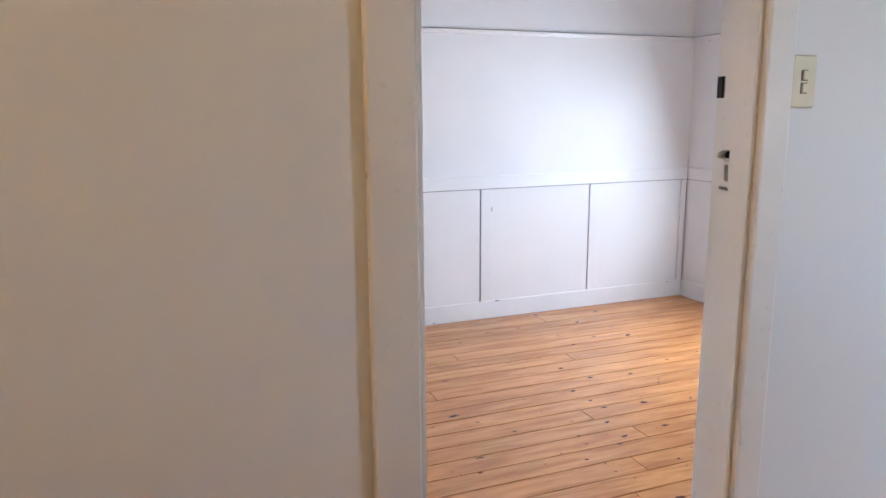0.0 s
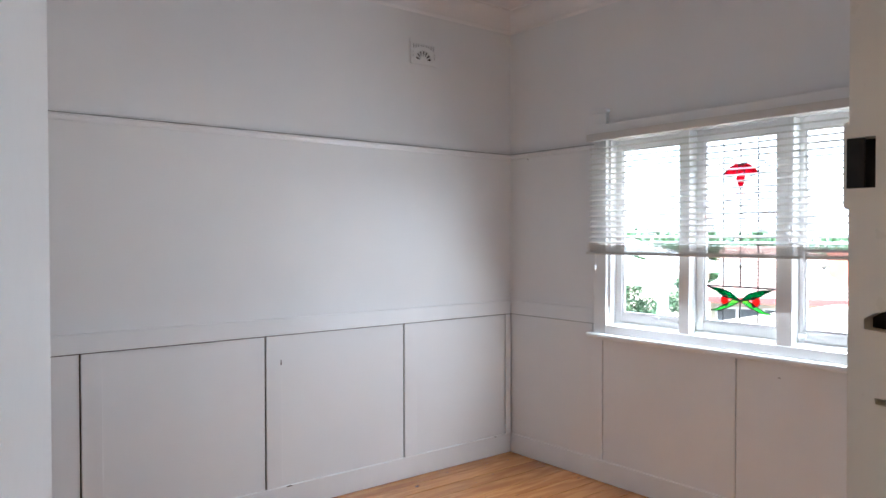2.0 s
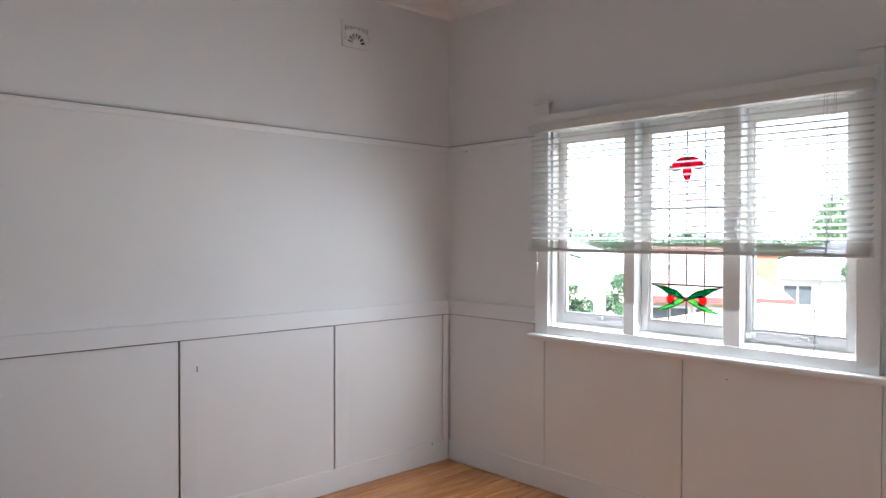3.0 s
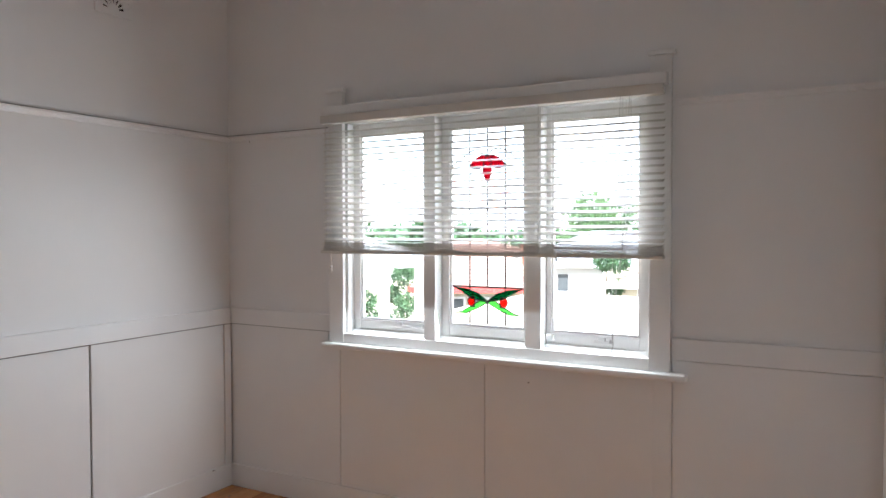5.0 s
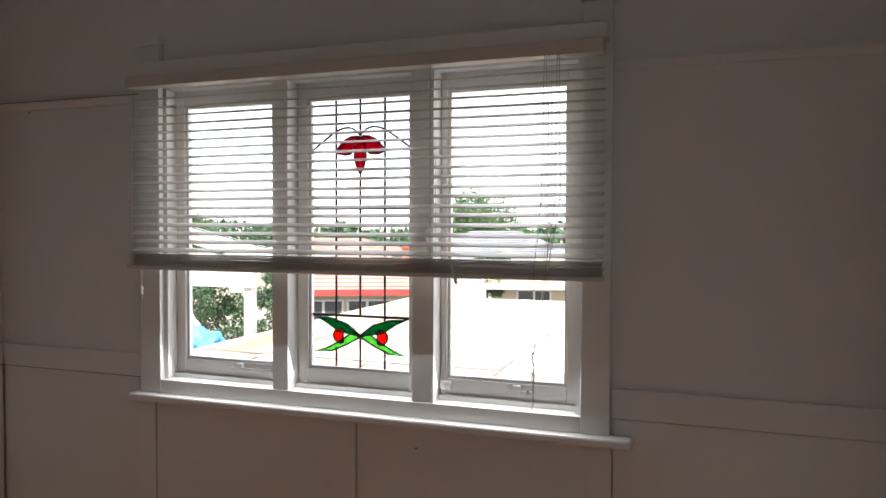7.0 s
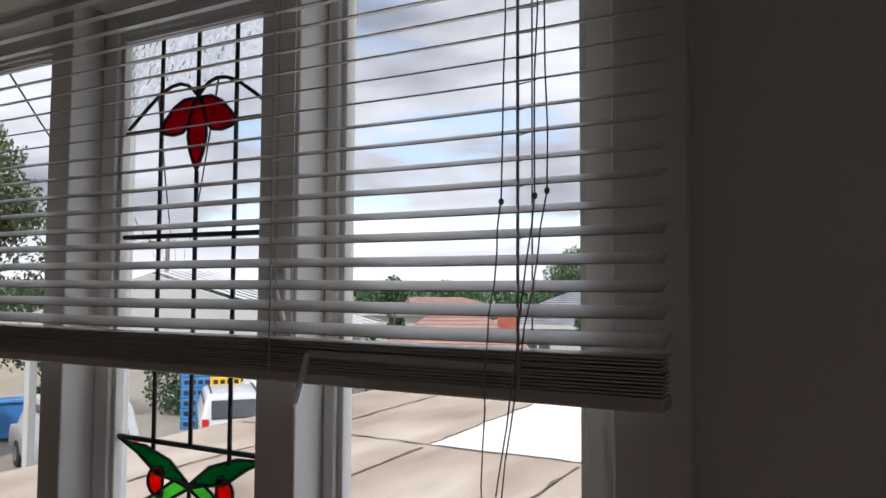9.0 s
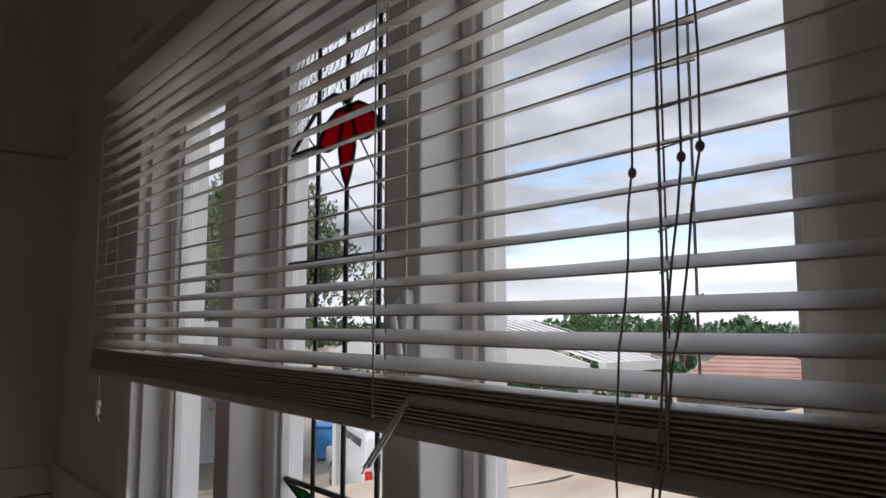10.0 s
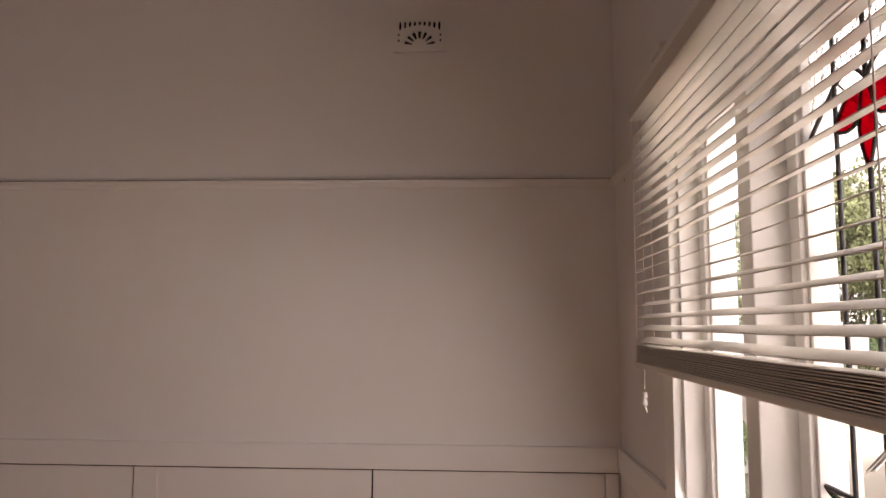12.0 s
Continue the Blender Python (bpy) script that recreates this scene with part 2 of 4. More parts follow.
RED = stained("red_glass", (0.42, 0.006, 0.048))
GREEN = stained("green_glass", (0.0, 0.27, 0.11))
LIME = stained("lime_glass", (0.27, 0.80, 0.22))
ORANGE = stained("orange_glass", (0.9, 0.06, 0.03))


# ---- builders ----
def box(bm, x0, x1, y0, y1, z0, z1, bevel=0.0, segments=2):
    got = bmesh.ops.create_cube(bm, size=1.0)
    vs = got["verts"]
    bmesh.ops.transform(bm, matrix=Matrix.Translation(((x0 + x1) / 2, (y0 + y1) / 2, (z0 + z1) / 2)) @ Matrix.Diagonal((abs(x1 - x0), abs(y1 - y0), abs(z1 - z0), 1)), verts=vs)
    if bevel:
        es = list({e for v in vs for e in v.link_edges})
        bmesh.ops.bevel(bm, geom=es, offset=bevel, segments=segments, affect="EDGES", profile=0.5)
    return bm


def boxes(*rows, bevel=0.0):
    bm = bmesh.new()
    for r in rows:
        box(bm, *r, bevel=bevel)
    return bm


def mesh_of(name, bm, material, smooth=False):
    me = bpy.data.meshes.new(name)
    bm.normal_update()
    bm.to_mesh(me)
    bm.free()
    me.materials.append(material)
    if smooth:
        me.shade_smooth()
    return me


def part(name, bm, material, parent=None, label="", smooth=False):
    ob = new(name, mesh_of(name, bm, material, smooth) if isinstance(bm, bmesh.types.BMesh) else bm)
    ob.parent = parent
    return tagged(ob, label)


def thing(name, at, label, category, group=""):
    ob = new(name)
    ob.empty_display_size = 0.1
    ob.location = at
    return tagged(ob, label, category, group)


def structure(name, bm, material, label, category="", smooth=False):
    return tagged(part(name, bm, material, None, "", smooth), label, category or name.split("_")[0], kind="structure")


def extrude_profile(points, axis, a, b, mitre=(0.0, 0.0)):
    """A profile of (out, up) pairs drawn along x or y from a to b."""
    bm = bmesh.new()
    rings = []
    for s in (a, b):
        ring = []
        for u, v in points:
            ring.append(bm.verts.new((s, u, v) if axis == "x" else (u, s, v)))
        rings.append(ring)
    k = len(points)
    for i in range(k):
        bm.faces.new((rings[0][i], rings[0][(i + 1) % k], rings[1][(i + 1) % k], rings[1][i]))
    bm.faces.new(rings[0][::-1])
    bm.faces.new(rings[1])
    bmesh.ops.recalc_face_normals(bm, faces=bm.faces)
    return bm


def cut_plate(name, outline, holes, depth, m, material):
    """A flat plate with real holes: outline and holes as lists of (u, v), laid into the world by m."""
    cu = bpy.data.curves.new(name, "CURVE")
    cu.dimensions, cu.fill_mode, cu.extrude = "2D", "BOTH", depth / 2
    for ring in [outline, *holes]:
        s = cu.splines.new("POLY")
        s.points.add(len(ring) - 1)
        for q, (u, v) in zip(s.points, ring):
            q.co = (u, v, 0, 1)
        s.use_cyclic_u = True
    tmp = bpy.data.objects.new(name, cu)
    me = bpy.data.meshes.new_from_object(tmp)
    bpy.data.objects.remove(tmp)
    bpy.data.curves.remove(cu)
    me.transform(m)
    me.materials.clear()
    me.materials.append(material)
    return me


def tube(name, lines, radius, material, res=3):
    """Round cords or bars along lists of points."""
    cu = bpy.data.curves.new(name, "CURVE")
    cu.dimensions, cu.bevel_depth, cu.bevel_resolution, cu.use_fill_caps = "3D", radius, res, True
    for pts in lines:
        s = cu.splines.new("POLY")
        s.points.add(len(pts) - 1)
        for q, co in zip(s.points, pts):
            q.co = (*co, 1)
    tmp = bpy.data.objects.new(name, cu)
    me = bpy.data.meshes.new_from_object(tmp)
    bpy.data.objects.remove(tmp)
    bpy.data.curves.remove(cu)
    me.materials.clear()
    me.materials.append(material)
    me.shade_smooth()
    return me


def rect(u0, u1, v0, v1):
    return [(u0, v0), (u1, v0), (u1, v1), (u0, v1)]


def ring_of(cx, cy, rx, ry, n=14, a0=0.0, a1=2 * math.pi):
    return [(cx + rx * math.cos(a0 + (a1 - a0) * i / n), cy + ry * math.sin(a0 + (a1 - a0) * i / n)) for i in range(n + (0 if a1 - a0 > 6.2 else 1))]


# plane with u along -y, v up, facing the room (window wall), at x
def wall_plane(x):
    return Matrix(((0, 0, 1, x), (1, 0, 0, 0), (0, 1, 0, 0), (0, 0, 0, 1)))


# ---- room shell ----
L, W, H = 4.5, 3.310, 3.018           # room: x -L..0, y -W..0
HY0, HY1 = -3.425, -5.2              # hall between these y
DX0, DX1, DH = -3.518, -2.724, 2.04 # door opening
OY0, OY1, OZ0, OZ1 = -2.453, -0.852, 0.963, 2.090   # window opening
structure("wall_vent", boxes((-L - 0.12, 0.14, 0.0, 0.12, -0.1, H + 0.05)), WALL, "white painted wall above a panelled dado", "wall")
structure("wall_window", boxes((0.0, 0.14, -3.75, OY0, -0.1, H + 0.05), (0.0, 0.14, -5.3, -3.75, -0.1, H + 0.05), (0.0, 0.14, OY1, 0.0, -0.1, H + 0.05), (0.0, 0.14, OY0, OY1, -0.1, OZ0), (0.0, 0.14, OY0, OY1, OZ1, H + 0.05)), WALL, "pale painted wall with a triple window", "wall")
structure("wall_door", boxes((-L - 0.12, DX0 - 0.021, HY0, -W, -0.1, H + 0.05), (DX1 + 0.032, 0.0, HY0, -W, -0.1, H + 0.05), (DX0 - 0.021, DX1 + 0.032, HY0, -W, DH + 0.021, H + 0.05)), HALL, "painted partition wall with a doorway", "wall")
structure("wall_west", boxes((-L - 0.12, -L, -W, 0.0, -0.1, H + 0.05)), WALL, "plain painted wall closing the room", "wall")
# unseen wall; its opening is added to let daylight onto the door wall
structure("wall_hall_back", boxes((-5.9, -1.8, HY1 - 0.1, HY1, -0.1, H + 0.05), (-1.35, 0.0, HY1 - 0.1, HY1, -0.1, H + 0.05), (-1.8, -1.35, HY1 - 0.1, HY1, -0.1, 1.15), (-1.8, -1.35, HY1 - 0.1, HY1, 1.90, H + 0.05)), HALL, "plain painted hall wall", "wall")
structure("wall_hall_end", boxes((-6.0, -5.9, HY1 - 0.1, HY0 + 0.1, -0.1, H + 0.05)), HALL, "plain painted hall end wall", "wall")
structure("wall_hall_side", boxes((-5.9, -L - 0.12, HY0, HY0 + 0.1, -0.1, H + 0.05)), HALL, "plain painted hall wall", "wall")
structure("ceiling", boxes((-L, 0.0, -W, 0.0, H, H + 0.05)), CEIL, "white plaster ceiling", "ceiling")
structure("ceiling_hall", boxes((-5.9, 0.0, HY1, HY0, H, H + 0.05)), CEIL, "white plaster hall ceiling", "ceiling")
# unseen roof, extended past the hall to keep sun out of its opening
structure("roof_deck", boxes((-6.2, 0.35, -6.2, 0.3, H + 0.06, H + 0.2)), CEIL, "plain unseen roof closing the place and shading the hall opening", "roof")
structure("floor_hall", boxes((-5.9, 0.0, HY1, -W, -0.05, -0.002)), WOOD, "polished pine hall floor", "floor")

# plaster cornice
cove = [(0.0, 0.0)] + [(-0.012 - 0.10 * (1 - math.cos(a)), 0.014 + 0.105 * math.sin(a)) for a in [radians(9 * i) for i in range(11)]] + [(-0.112, 0.127), (0.0, 0.127)]
structure("cornice_vent", extrude_profile([(u, H - 0.127 + v) for u, v in cove], "x", -L, 0.0), CEIL, "white coved plaster cornice", "cornice", smooth=False)
structure("cornice_window", extrude_profile([(u, H - 0.127 + v) for u, v in cove], "y", -W, 0.0), CEIL, "white coved plaster cornice", "cornice")
structure("cornice_door", extrude_profile([(-W - u, H - 0.127 + v) for u, v in cove], "x", -L, 0.0), CEIL, "white coved plaster cornice", "cornice")
structure("cornice_west", extrude_profile([(-L - u, H - 0.127 + v) for u, v in cove], "y", -W, 0.0), CEIL, "white coved plaster cornice", "cornice")

# picture rail, dado, battens, skirting
PR = [(0, 2.028), (-0.010, 2.030), (-0.014, 2.044), (-0.022, 2.050), (-0.022, 2.058), (0, 2.060)]
structure("picture_rail_vent", extrude_profile(PR, "x", -L, 0.0), TRIM, "thin white picture rail", "trim")
structure("picture_rail_window", extrude_profile(PR, "y", OY1 + 0.095, -0.022), TRIM, "thin white picture rail", "trim")
structure("picture_rail_window_south", extrude_profile(PR, "y", -W, OY0 - 0.092), TRIM, "thin white picture rail", "trim")
structure("dado_vent", boxes((-L, 0.0, -0.020, 0.0, 0.963, 1.054), bevel=0.002), TRIM, "white dado board over the wall panels", "trim")
structure("dado_window", boxes((-0.016, 0.0, OY1 + 0.095, -0.021, 0.963, 1.054), bevel=0.002), TRIM, "white dado board over the wall panels", "trim")
structure("dado_window_south", boxes((-0.016, 0.0, -W, OY0 - 0.092, 0.963, 1.054), bevel=0.002), TRIM, "white dado board over the wall panels", "trim")
for x in (-0.918, -1.830, -2.738, -3.645):
    structure("batten", boxes((x, x + 0.090, -0.0175, 0.0, 0.132, 0.962), bevel=0.0015), TRIM, "white vertical cover batten between wall panels", "batten")
structure("batten_corner", boxes((-0.062, -0.014, -0.0185, 0.0, 0.132, 0.963), bevel=0.0015), TRIM, "white corner cover batten", "batten")
for y, top in ((-0.814, 0.872), (-1.674, 0.872), (-2.548, 0.872)):
    structure("batten", boxes((-0.013, 0.0, y, y + 0.078, 0.132, top), bevel=0.0015), TRIM, "white vertical cover batten under the window", "batten")
structure("baseboard_vent", boxes((-L, 0.0, -0.020, 0.0, 0.0, 0.132), bevel=0.004), TRIM, "white painted skirting board", "baseboard")
structure("baseboard_window", boxes((-0.020, 0.0, -W, -0.021, 0.0, 0.132), bevel=0.004), TRIM, "white painted skirting board", "baseboard")
structure("baseboard_west", boxes((-L, -L + 0.02, -W, -0.021, 0.0, 0.132), bevel=0.004), TRIM, "white painted skirting board", "baseboard")
structure("baseboard_door", boxes((DX1 + 0.12, -0.021, -W, -W + 0.02, 0.0, 0.132), bevel=0.004), TRIM, "white painted skirting board", "baseboard")
panels = tagged(new("panel_lining"), "white painted dado panels with open shadow joints", "panelling", kind="structure")
for a, b in ((-0.8275, -0.062), (-1.7395, -0.918), (-2.6475, -1.830), (-3.5545, -2.738), (-L, -3.645)):
    part("panel", boxes((a, b - (0.007 if b > -4 and b != -0.062 else 0.004), -0.0105, 0.0, 0.1325, 0.9595)), WALL, panels)
for a, b in ((-0.736, -0.022), (-1.596, -0.814), (-2.470, -1.674), (-W, -2.548)):
    part("panel", boxes((-0.0095, 0.0, a, b - 0.0045, 0.1325, 0.865 if a > -2.5 and b < -0.5 else 0.9600)), WALL, panels)

# dark strips paint the shadow lines beside battens, under dado, over rail
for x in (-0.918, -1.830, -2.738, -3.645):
    structure("joint", boxes((x - 0.0072, x + 0.001, -0.004, -0.001, 0.133, 0.960)), GAP_AND_SHADE, "open joint beside a batten, filled with painted shade", "joint")
structure("joint_dado", boxes((-L, -0.001, -0.0190, -0.001, 0.9598, 0.9629)), GAP_AND_SHADE, "joint under the dado board, filled with painted shade", "joint")
structure("joint_dado_window", boxes((-0.011, -0.001, OY1 + 0.095, -0.021, 0.9602, 0.9628)), GAP_AND_SHADE, "joint under the dado board, filled with painted shade", "joint")
structure("joint_rail", boxes((-L, -0.001, -0.012, -0.001, 2.0602, 2.0620)), GAP_AND_SHADE, "painted shade line along the top of the picture rail", "joint")
structure("joint_rail_window", boxes((-0.014, -0.001, OY1 + 0.096, -0.015, 2.0602, 2.0622)), GAP_AND_SHADE, "painted shade line along the top of the picture rail", "joint")

# ---- doorway ----
door_1 = tagged(new("door_1"), "cream-white doorway with its plain door standing open", "doorway", kind="structure")
JY0, JY1 = HY0 - 0.004, -W + 0.004
jm = Matrix(((0, 0, 1, DX1 + 0.008), (1, 0, 0, 0), (0, 1, 0, 0), (0, 0, 0, 1)))
strike_holes = [[(-3.3585, 1.397), (-3.3415, 1.397), (-3.3415, 1.403), (-3.3205, 1.405), (-3.3205, 1.415), (-3.3295, 1.421), (-3.3415, 1.424), (-3.3585, 1.424)], [(-3.3585, 1.354), (-3.3505, 1.351), (-3.3455, 1.357), (-3.3445, 1.391), (-3.3565, 1.391)], [(-3.3605, 1.33), (-3.3315, 1.333), (-3.3305, 1.339), (-3.3585, 1.338)]]
jamb = part("jamb", cut_plate("jamb", [(JY0, 0), (JY1, 0), (JY1, 1.543), (JY1 - 0.024, 1.543), (JY1 - 0.024, 1.593), (JY1, 1.593), (JY1, DH), (JY0, DH)], strike_holes, 0.022, jm, JAMB), None, door_1)
# solid block, coloured as the shade inside the mortice
part("mortice_shade", boxes((DX1 + 0.0265, DX1 + 0.0315, -3.375, JY1 - 0.002, 1.29, 1.64)), RECESS_SHADE, door_1, "dark block painting the shade behind the strike holes")
part("jamb", boxes((DX0 - 0.02, DX0 + 0.002, JY0, JY1, 0.0, DH), bevel=0.002), JAMB, door_1)
part("head", boxes((DX0 - 0.02, DX1 + 0.02, JY0, JY1, DH, DH + 0.02)), JAMB, door_1)
part("stop", boxes((DX1 - 0.013, DX1 - 0.003, JY0, JY0 + 0.028, 0.0, DH - 0.012), bevel=0.002), JAMB, door_1)
part("stop", boxes((DX0 + 0.002, DX0 + 0.012, JY0, JY0 + 0.028, 0.0, DH - 0.012), bevel=0.002), JAMB, door_1)
for x0, x1, nm in ((DX0 - 0.098, DX0 - 0.003, "architrave"), (DX1 + 0.001, DX1 + 0.078, "architrave")):
    part(nm, boxes((x0, x1, HY0 - 0.024, HY0, 0.0, DH + 0.09), bevel=0.006), JAMB, door_1)
    off = 0.034 if x0 > -3 else -0.012
    part(nm, boxes((x0 + off, x1 + off, -W, -W + 0.022, 0.0, DH + 0.09), bevel=0.006), JAMB, door_1)
part("architrave", boxes((DX0 - 0.003, DX1 + 0.003, HY0 - 0.024, HY0, DH + 0.003, DH + 0.09), bevel=0.006), JAMB, door_1)
part("architrave", boxes((DX0 - 0.015, DX1 + 0.035, -W, -W + 0.022, DH + 0.003, DH + 0.09), bevel=0.006), JAMB, door_1)
kb = boxes((DX1 + 0.004, DX1 + 0.020, JY1 - 0.001, JY1 + 0.010, 1.523, 1.611), bevel=0.004)
# block filling the notch, its shade put into the colour
part("keeper_slot_shade", boxes((DX1 - 0.0016, DX1 + 0.003, JY1 - 0.013, JY1 + 0.003, 1.5435, 1.5925)), RECESS_SHADE, door_1, "dark block painting the shade in the lock keeper slot")
part("lock_keeper", kb, JAMB, door_1, "painted rim-lock keeper on the jamb edge")

# the door leaf, hinged on the left jamb and swung into the room
leaf_m = Matrix.Translation((DX0 + 0.006, -W + 0.008, 0.0)) @ Matrix.Rotation(radians(74.3), 4, "Z")
bm = boxes((0.0, 0.775, 0.0, 0.035, 0.012, 2.022), bevel=0.0025)
bmesh.ops.transform(bm, matrix=leaf_m, verts=bm.verts)
leaf = part("door_leaf", bm, TRIM, door_1, "plain white painted door leaf")
bm = boxes((0.7735, 0.7765, 0.008, 0.027, 1.33, 1.47), bevel=0.001)
bmesh.ops.transform(bm, matrix=leaf_m, verts=bm.verts)
part("latch_plate", bm, STEEL, leaf, "worn steel latch plate")
for hz in (0.25, 1.05, 1.80):
    bm = bmesh.new()
    bmesh.ops.create_cone(bm, cap_ends=True, segments=12, radius1=0.006, radius2=0.006, depth=0.09, matrix=Matrix.Translation((DX0 + 0.004, -W + 0.008, hz)))
    part("hinge", bm, JAMB, door_1, "painted butt hinge", True)

# light switch in the hall
switch = thing("light_switch", (-2.602, HY0, 1.577), "cream two-rocker light switch on the hall wall", "switch")
part("plate", boxes((-0.036, 0.036, -0.011, 0.0, -0.058, 0.058), bevel=0.004), CREAM, switch)
for dz in (0.014, -0.014):
    part("rocker_slot", boxes((-0.0095, 0.0095, -0.0118, -0.009, dz - 0.012, dz + 0.012)), CHIP, switch, "dark slot round a rocker")
    part("rocker", boxes((-0.0075, 0.0075, -0.0165, -0.009, dz - 0.010, dz + 0.010), bevel=0.002), CREAM, switch, "small cream rocker")

# ---- wall vent ----
vent = thing("wall_vent", (-0.760, 0.0, 2.650), "white fan-pattern plaster air vent high on the wall", "vent")
vm = Matrix(((1, 0, 0, 0), (0, 0, 1, -0.006), (0, 1, 0, 0), (0, 0, 0, 1)))
vh = []
for i in range(7):
    a = radians(15 + 25 * i)
    c, s = math.cos(a), math.sin(a)
    r0, r1, w0, w1 = 0.030, 0.062, 0.0035, 0.0075
    vh.append([(r0 * c - w0 * s, -0.052 + r0 * s + w0 * c), (r0 * c + w0 * s, -0.052 + r0 * s - w0 * c), (r1 * c + w1 * s, -0.052 + r1 * s - w1 * c), (r1 * c - w1 * s, -0.052 + r1 * s + w1 * c)])
for i in range(9):
    u = -0.078 + 0.0195 * i
    drop = 0.012 + 0.020 * (abs(i - 4) / 4) ** 1.6
    vh.append(ring_of(u, 0.048 - drop / 2, 0.0052, drop / 2 + 0.004, 10))
for sx in (-1, 1):
    for v in (-0.005, -0.028):
        vh.append(ring_of(sx * 0.083, v, 0.004, 0.007, 8))
part("grille", cut_plate("grille", rect(-0.102, 0.102, -0.076, 0.076), vh, 0.010, vm, WALL), None, vent)
# thin sheet on the wall, painted as the shade behind the grille
part("backing", boxes((-0.095, 0.095, -0.0009, -0.0003, -0.070, 0.070)), RECESS_SHADE, vent, "dark sheet painting the shade behind the vent slots")

# ---- triple window ----
window_1 = tagged(new("window_1"), "white timber triple casement window with leaded middle pane", "window", kind="structure")
part("casing", boxes((-0.028, 0.0, OY1, OY1 + 0.095, 0.910, 2.240), bevel=0.003), FRAME, window_1)
part("casing", boxes((-0.028, 0.0, OY0 - 0.090, OY0, 0.910, 2.240), bevel=0.003), FRAME, window_1)
part("casing_cap", boxes((-0.040, 0.0, OY1 - 0.010, OY1 + 0.105, 2.240, 2.260), bevel=0.004), FRAME, window_1)
part("casing_cap", boxes((-0.040, 0.0, OY0 - 0.105, OY0 + 0.010, 2.240, 2.260), bevel=0.004), FRAME, window_1)
part("head_board", boxes((-0.026, 0.0, OY0, OY1, 2.090, 2.109)), FRAME, window_1)
pel = boxes((-0.085, -0.0285, -2.532, -0.758, 2.110, 2.160), bevel=0.003)
part("pelmet", pel, FRAME, window_1)
part("bottom_rail", boxes((-0.026, 0.03, OY0, OY1, 0.910, 0.962), bevel=0.003), FRAME, window_1)
part("window_sill", boxes((-0.066, 0.0, -2.612, -0.728, 0.880, 0.9095), bevel=0.008, ), FRAME, window_1)
part("apron", boxes((-0.012, 0.0, -2.58, -0.765, 0.866, 0.880)), FRAME, window_1)
# frame lining, mullions
part("lining", boxes((-0.004, 0.138, OY1 - 0.018, OY1 + 0.0, OZ0, OZ1)), FRAME, window_1)
part("lining", boxes((-0.004, 0.138, OY0, OY0 + 0.018, OZ0, OZ1)), FRAME, window_1)
part("lining", boxes((-0.004, 0.138, OY0 + 0.018, OY1 - 0.018, OZ1 - 0.02, OZ1)), FRAME, window_1)
part("lining", boxes((0.03, 0.15, OY0 + 0.018, OY1 - 0.018, OZ0 - 0.004, OZ0 + 0.016)), FRAME, window_1)
M1, M2 = (-1.410, -1.346), (-1.966, -1.887)
for m0, m1 in (M1, M2):
    part("mullion", boxes((-0.022, 0.13, m0, m1, OZ0 - 0.001, OZ1 - 0.02), bevel=0.003), FRAME, window_1)


def sash(y0, y1, gy0, gy1, gz0, gz1, x0=0.045):
    """A timber sash with stepped glazing beads, from y0 to y1 with glass between gy0 and gy1."""
    s = part("sash", boxes(), FRAME, window_1)
    z0, z1 = OZ0 + 0.016, OZ1 - 0.02
    for r in ((y0, gy0), (gy1, y1)):
        part("stile", boxes((x0, x0 + 0.042, r[0], r[1], z0, z1), bevel=0.003), FRAME, s)
    part("rail", boxes((x0 + 0.0015, x0 + 0.040, gy0, gy1, z0, gz0), bevel=0.003), FRAME, s)
    part("rail", boxes((x0 + 0.0015, x0 + 0.040, gy0, gy1, gz1, z1), bevel=0.003), FRAME, s)
    w = 0.010
    bead = boxes((x0 + 0.010, x0 + 0.030, gy0, gy0 + w, gz0, gz1), (x0 + 0.010, x0 + 0.030, gy1 - w, gy1, gz0, gz1), (x0 + 0.010, x0 + 0.030, gy0 + w, gy1 - w, gz0, gz0 + w), (x0 + 0.010, x0 + 0.030, gy0 + w, gy1 - w, gz1 - w, gz1), bevel=0.002)
    part("glazing_bead", bead, FRAME, s)
    return s


GX = 0.066
GZ0, GZ1 = 1.034, 2.014
left_sash = sash(-1.344, -0.871, -1.308, -0.912, GZ0, GZ1)
mid_sash = sash(-1.885, -1.412, -1.856, -1.453, GZ0, GZ1)
right_sash = sash(-2.434, -1.968, -2.398, -1.990, GZ0, GZ1)
for s, a, b in ((left_sash, -1.308, -0.912), (right_sash, -2.398, -1.990)):
    g = part("pane", boxes((GX - 0.0015, GX + 0.0015, a + 0.001, b - 0.001, GZ0 + 0.001, GZ1 - 0.001)), GLASS, s)
    g.visible_shadow = False

# leaded middle pane
GA, GB = -1.846, -1.463       # south and north edges of the leaded glass
GW = GB - GA


def gy(f):
    """y at a share f of the leaded pane, counted from its north edge."""
    return GB - f * GW


def came(name, pts, r=0.0042):
    return part(name, tube(name, [[(GX, y, z) for y, z in pts]], r, LEAD), None, mid_sash)


MZ, LZ, UZ, XZ = 1.616, 1.230, 1.822, 1.157
for f in (0.25, 0.5, 0.75):
    top = [(gy(f), GZ1 - 0.011), (gy(f), 1.876 if f == 0.5 else UZ + 0.03)]
    came("lead_came", top)
    came("lead_came", [(gy(f), 1.735 if f == 0.5 else UZ + 0.03), (gy(f), LZ)])
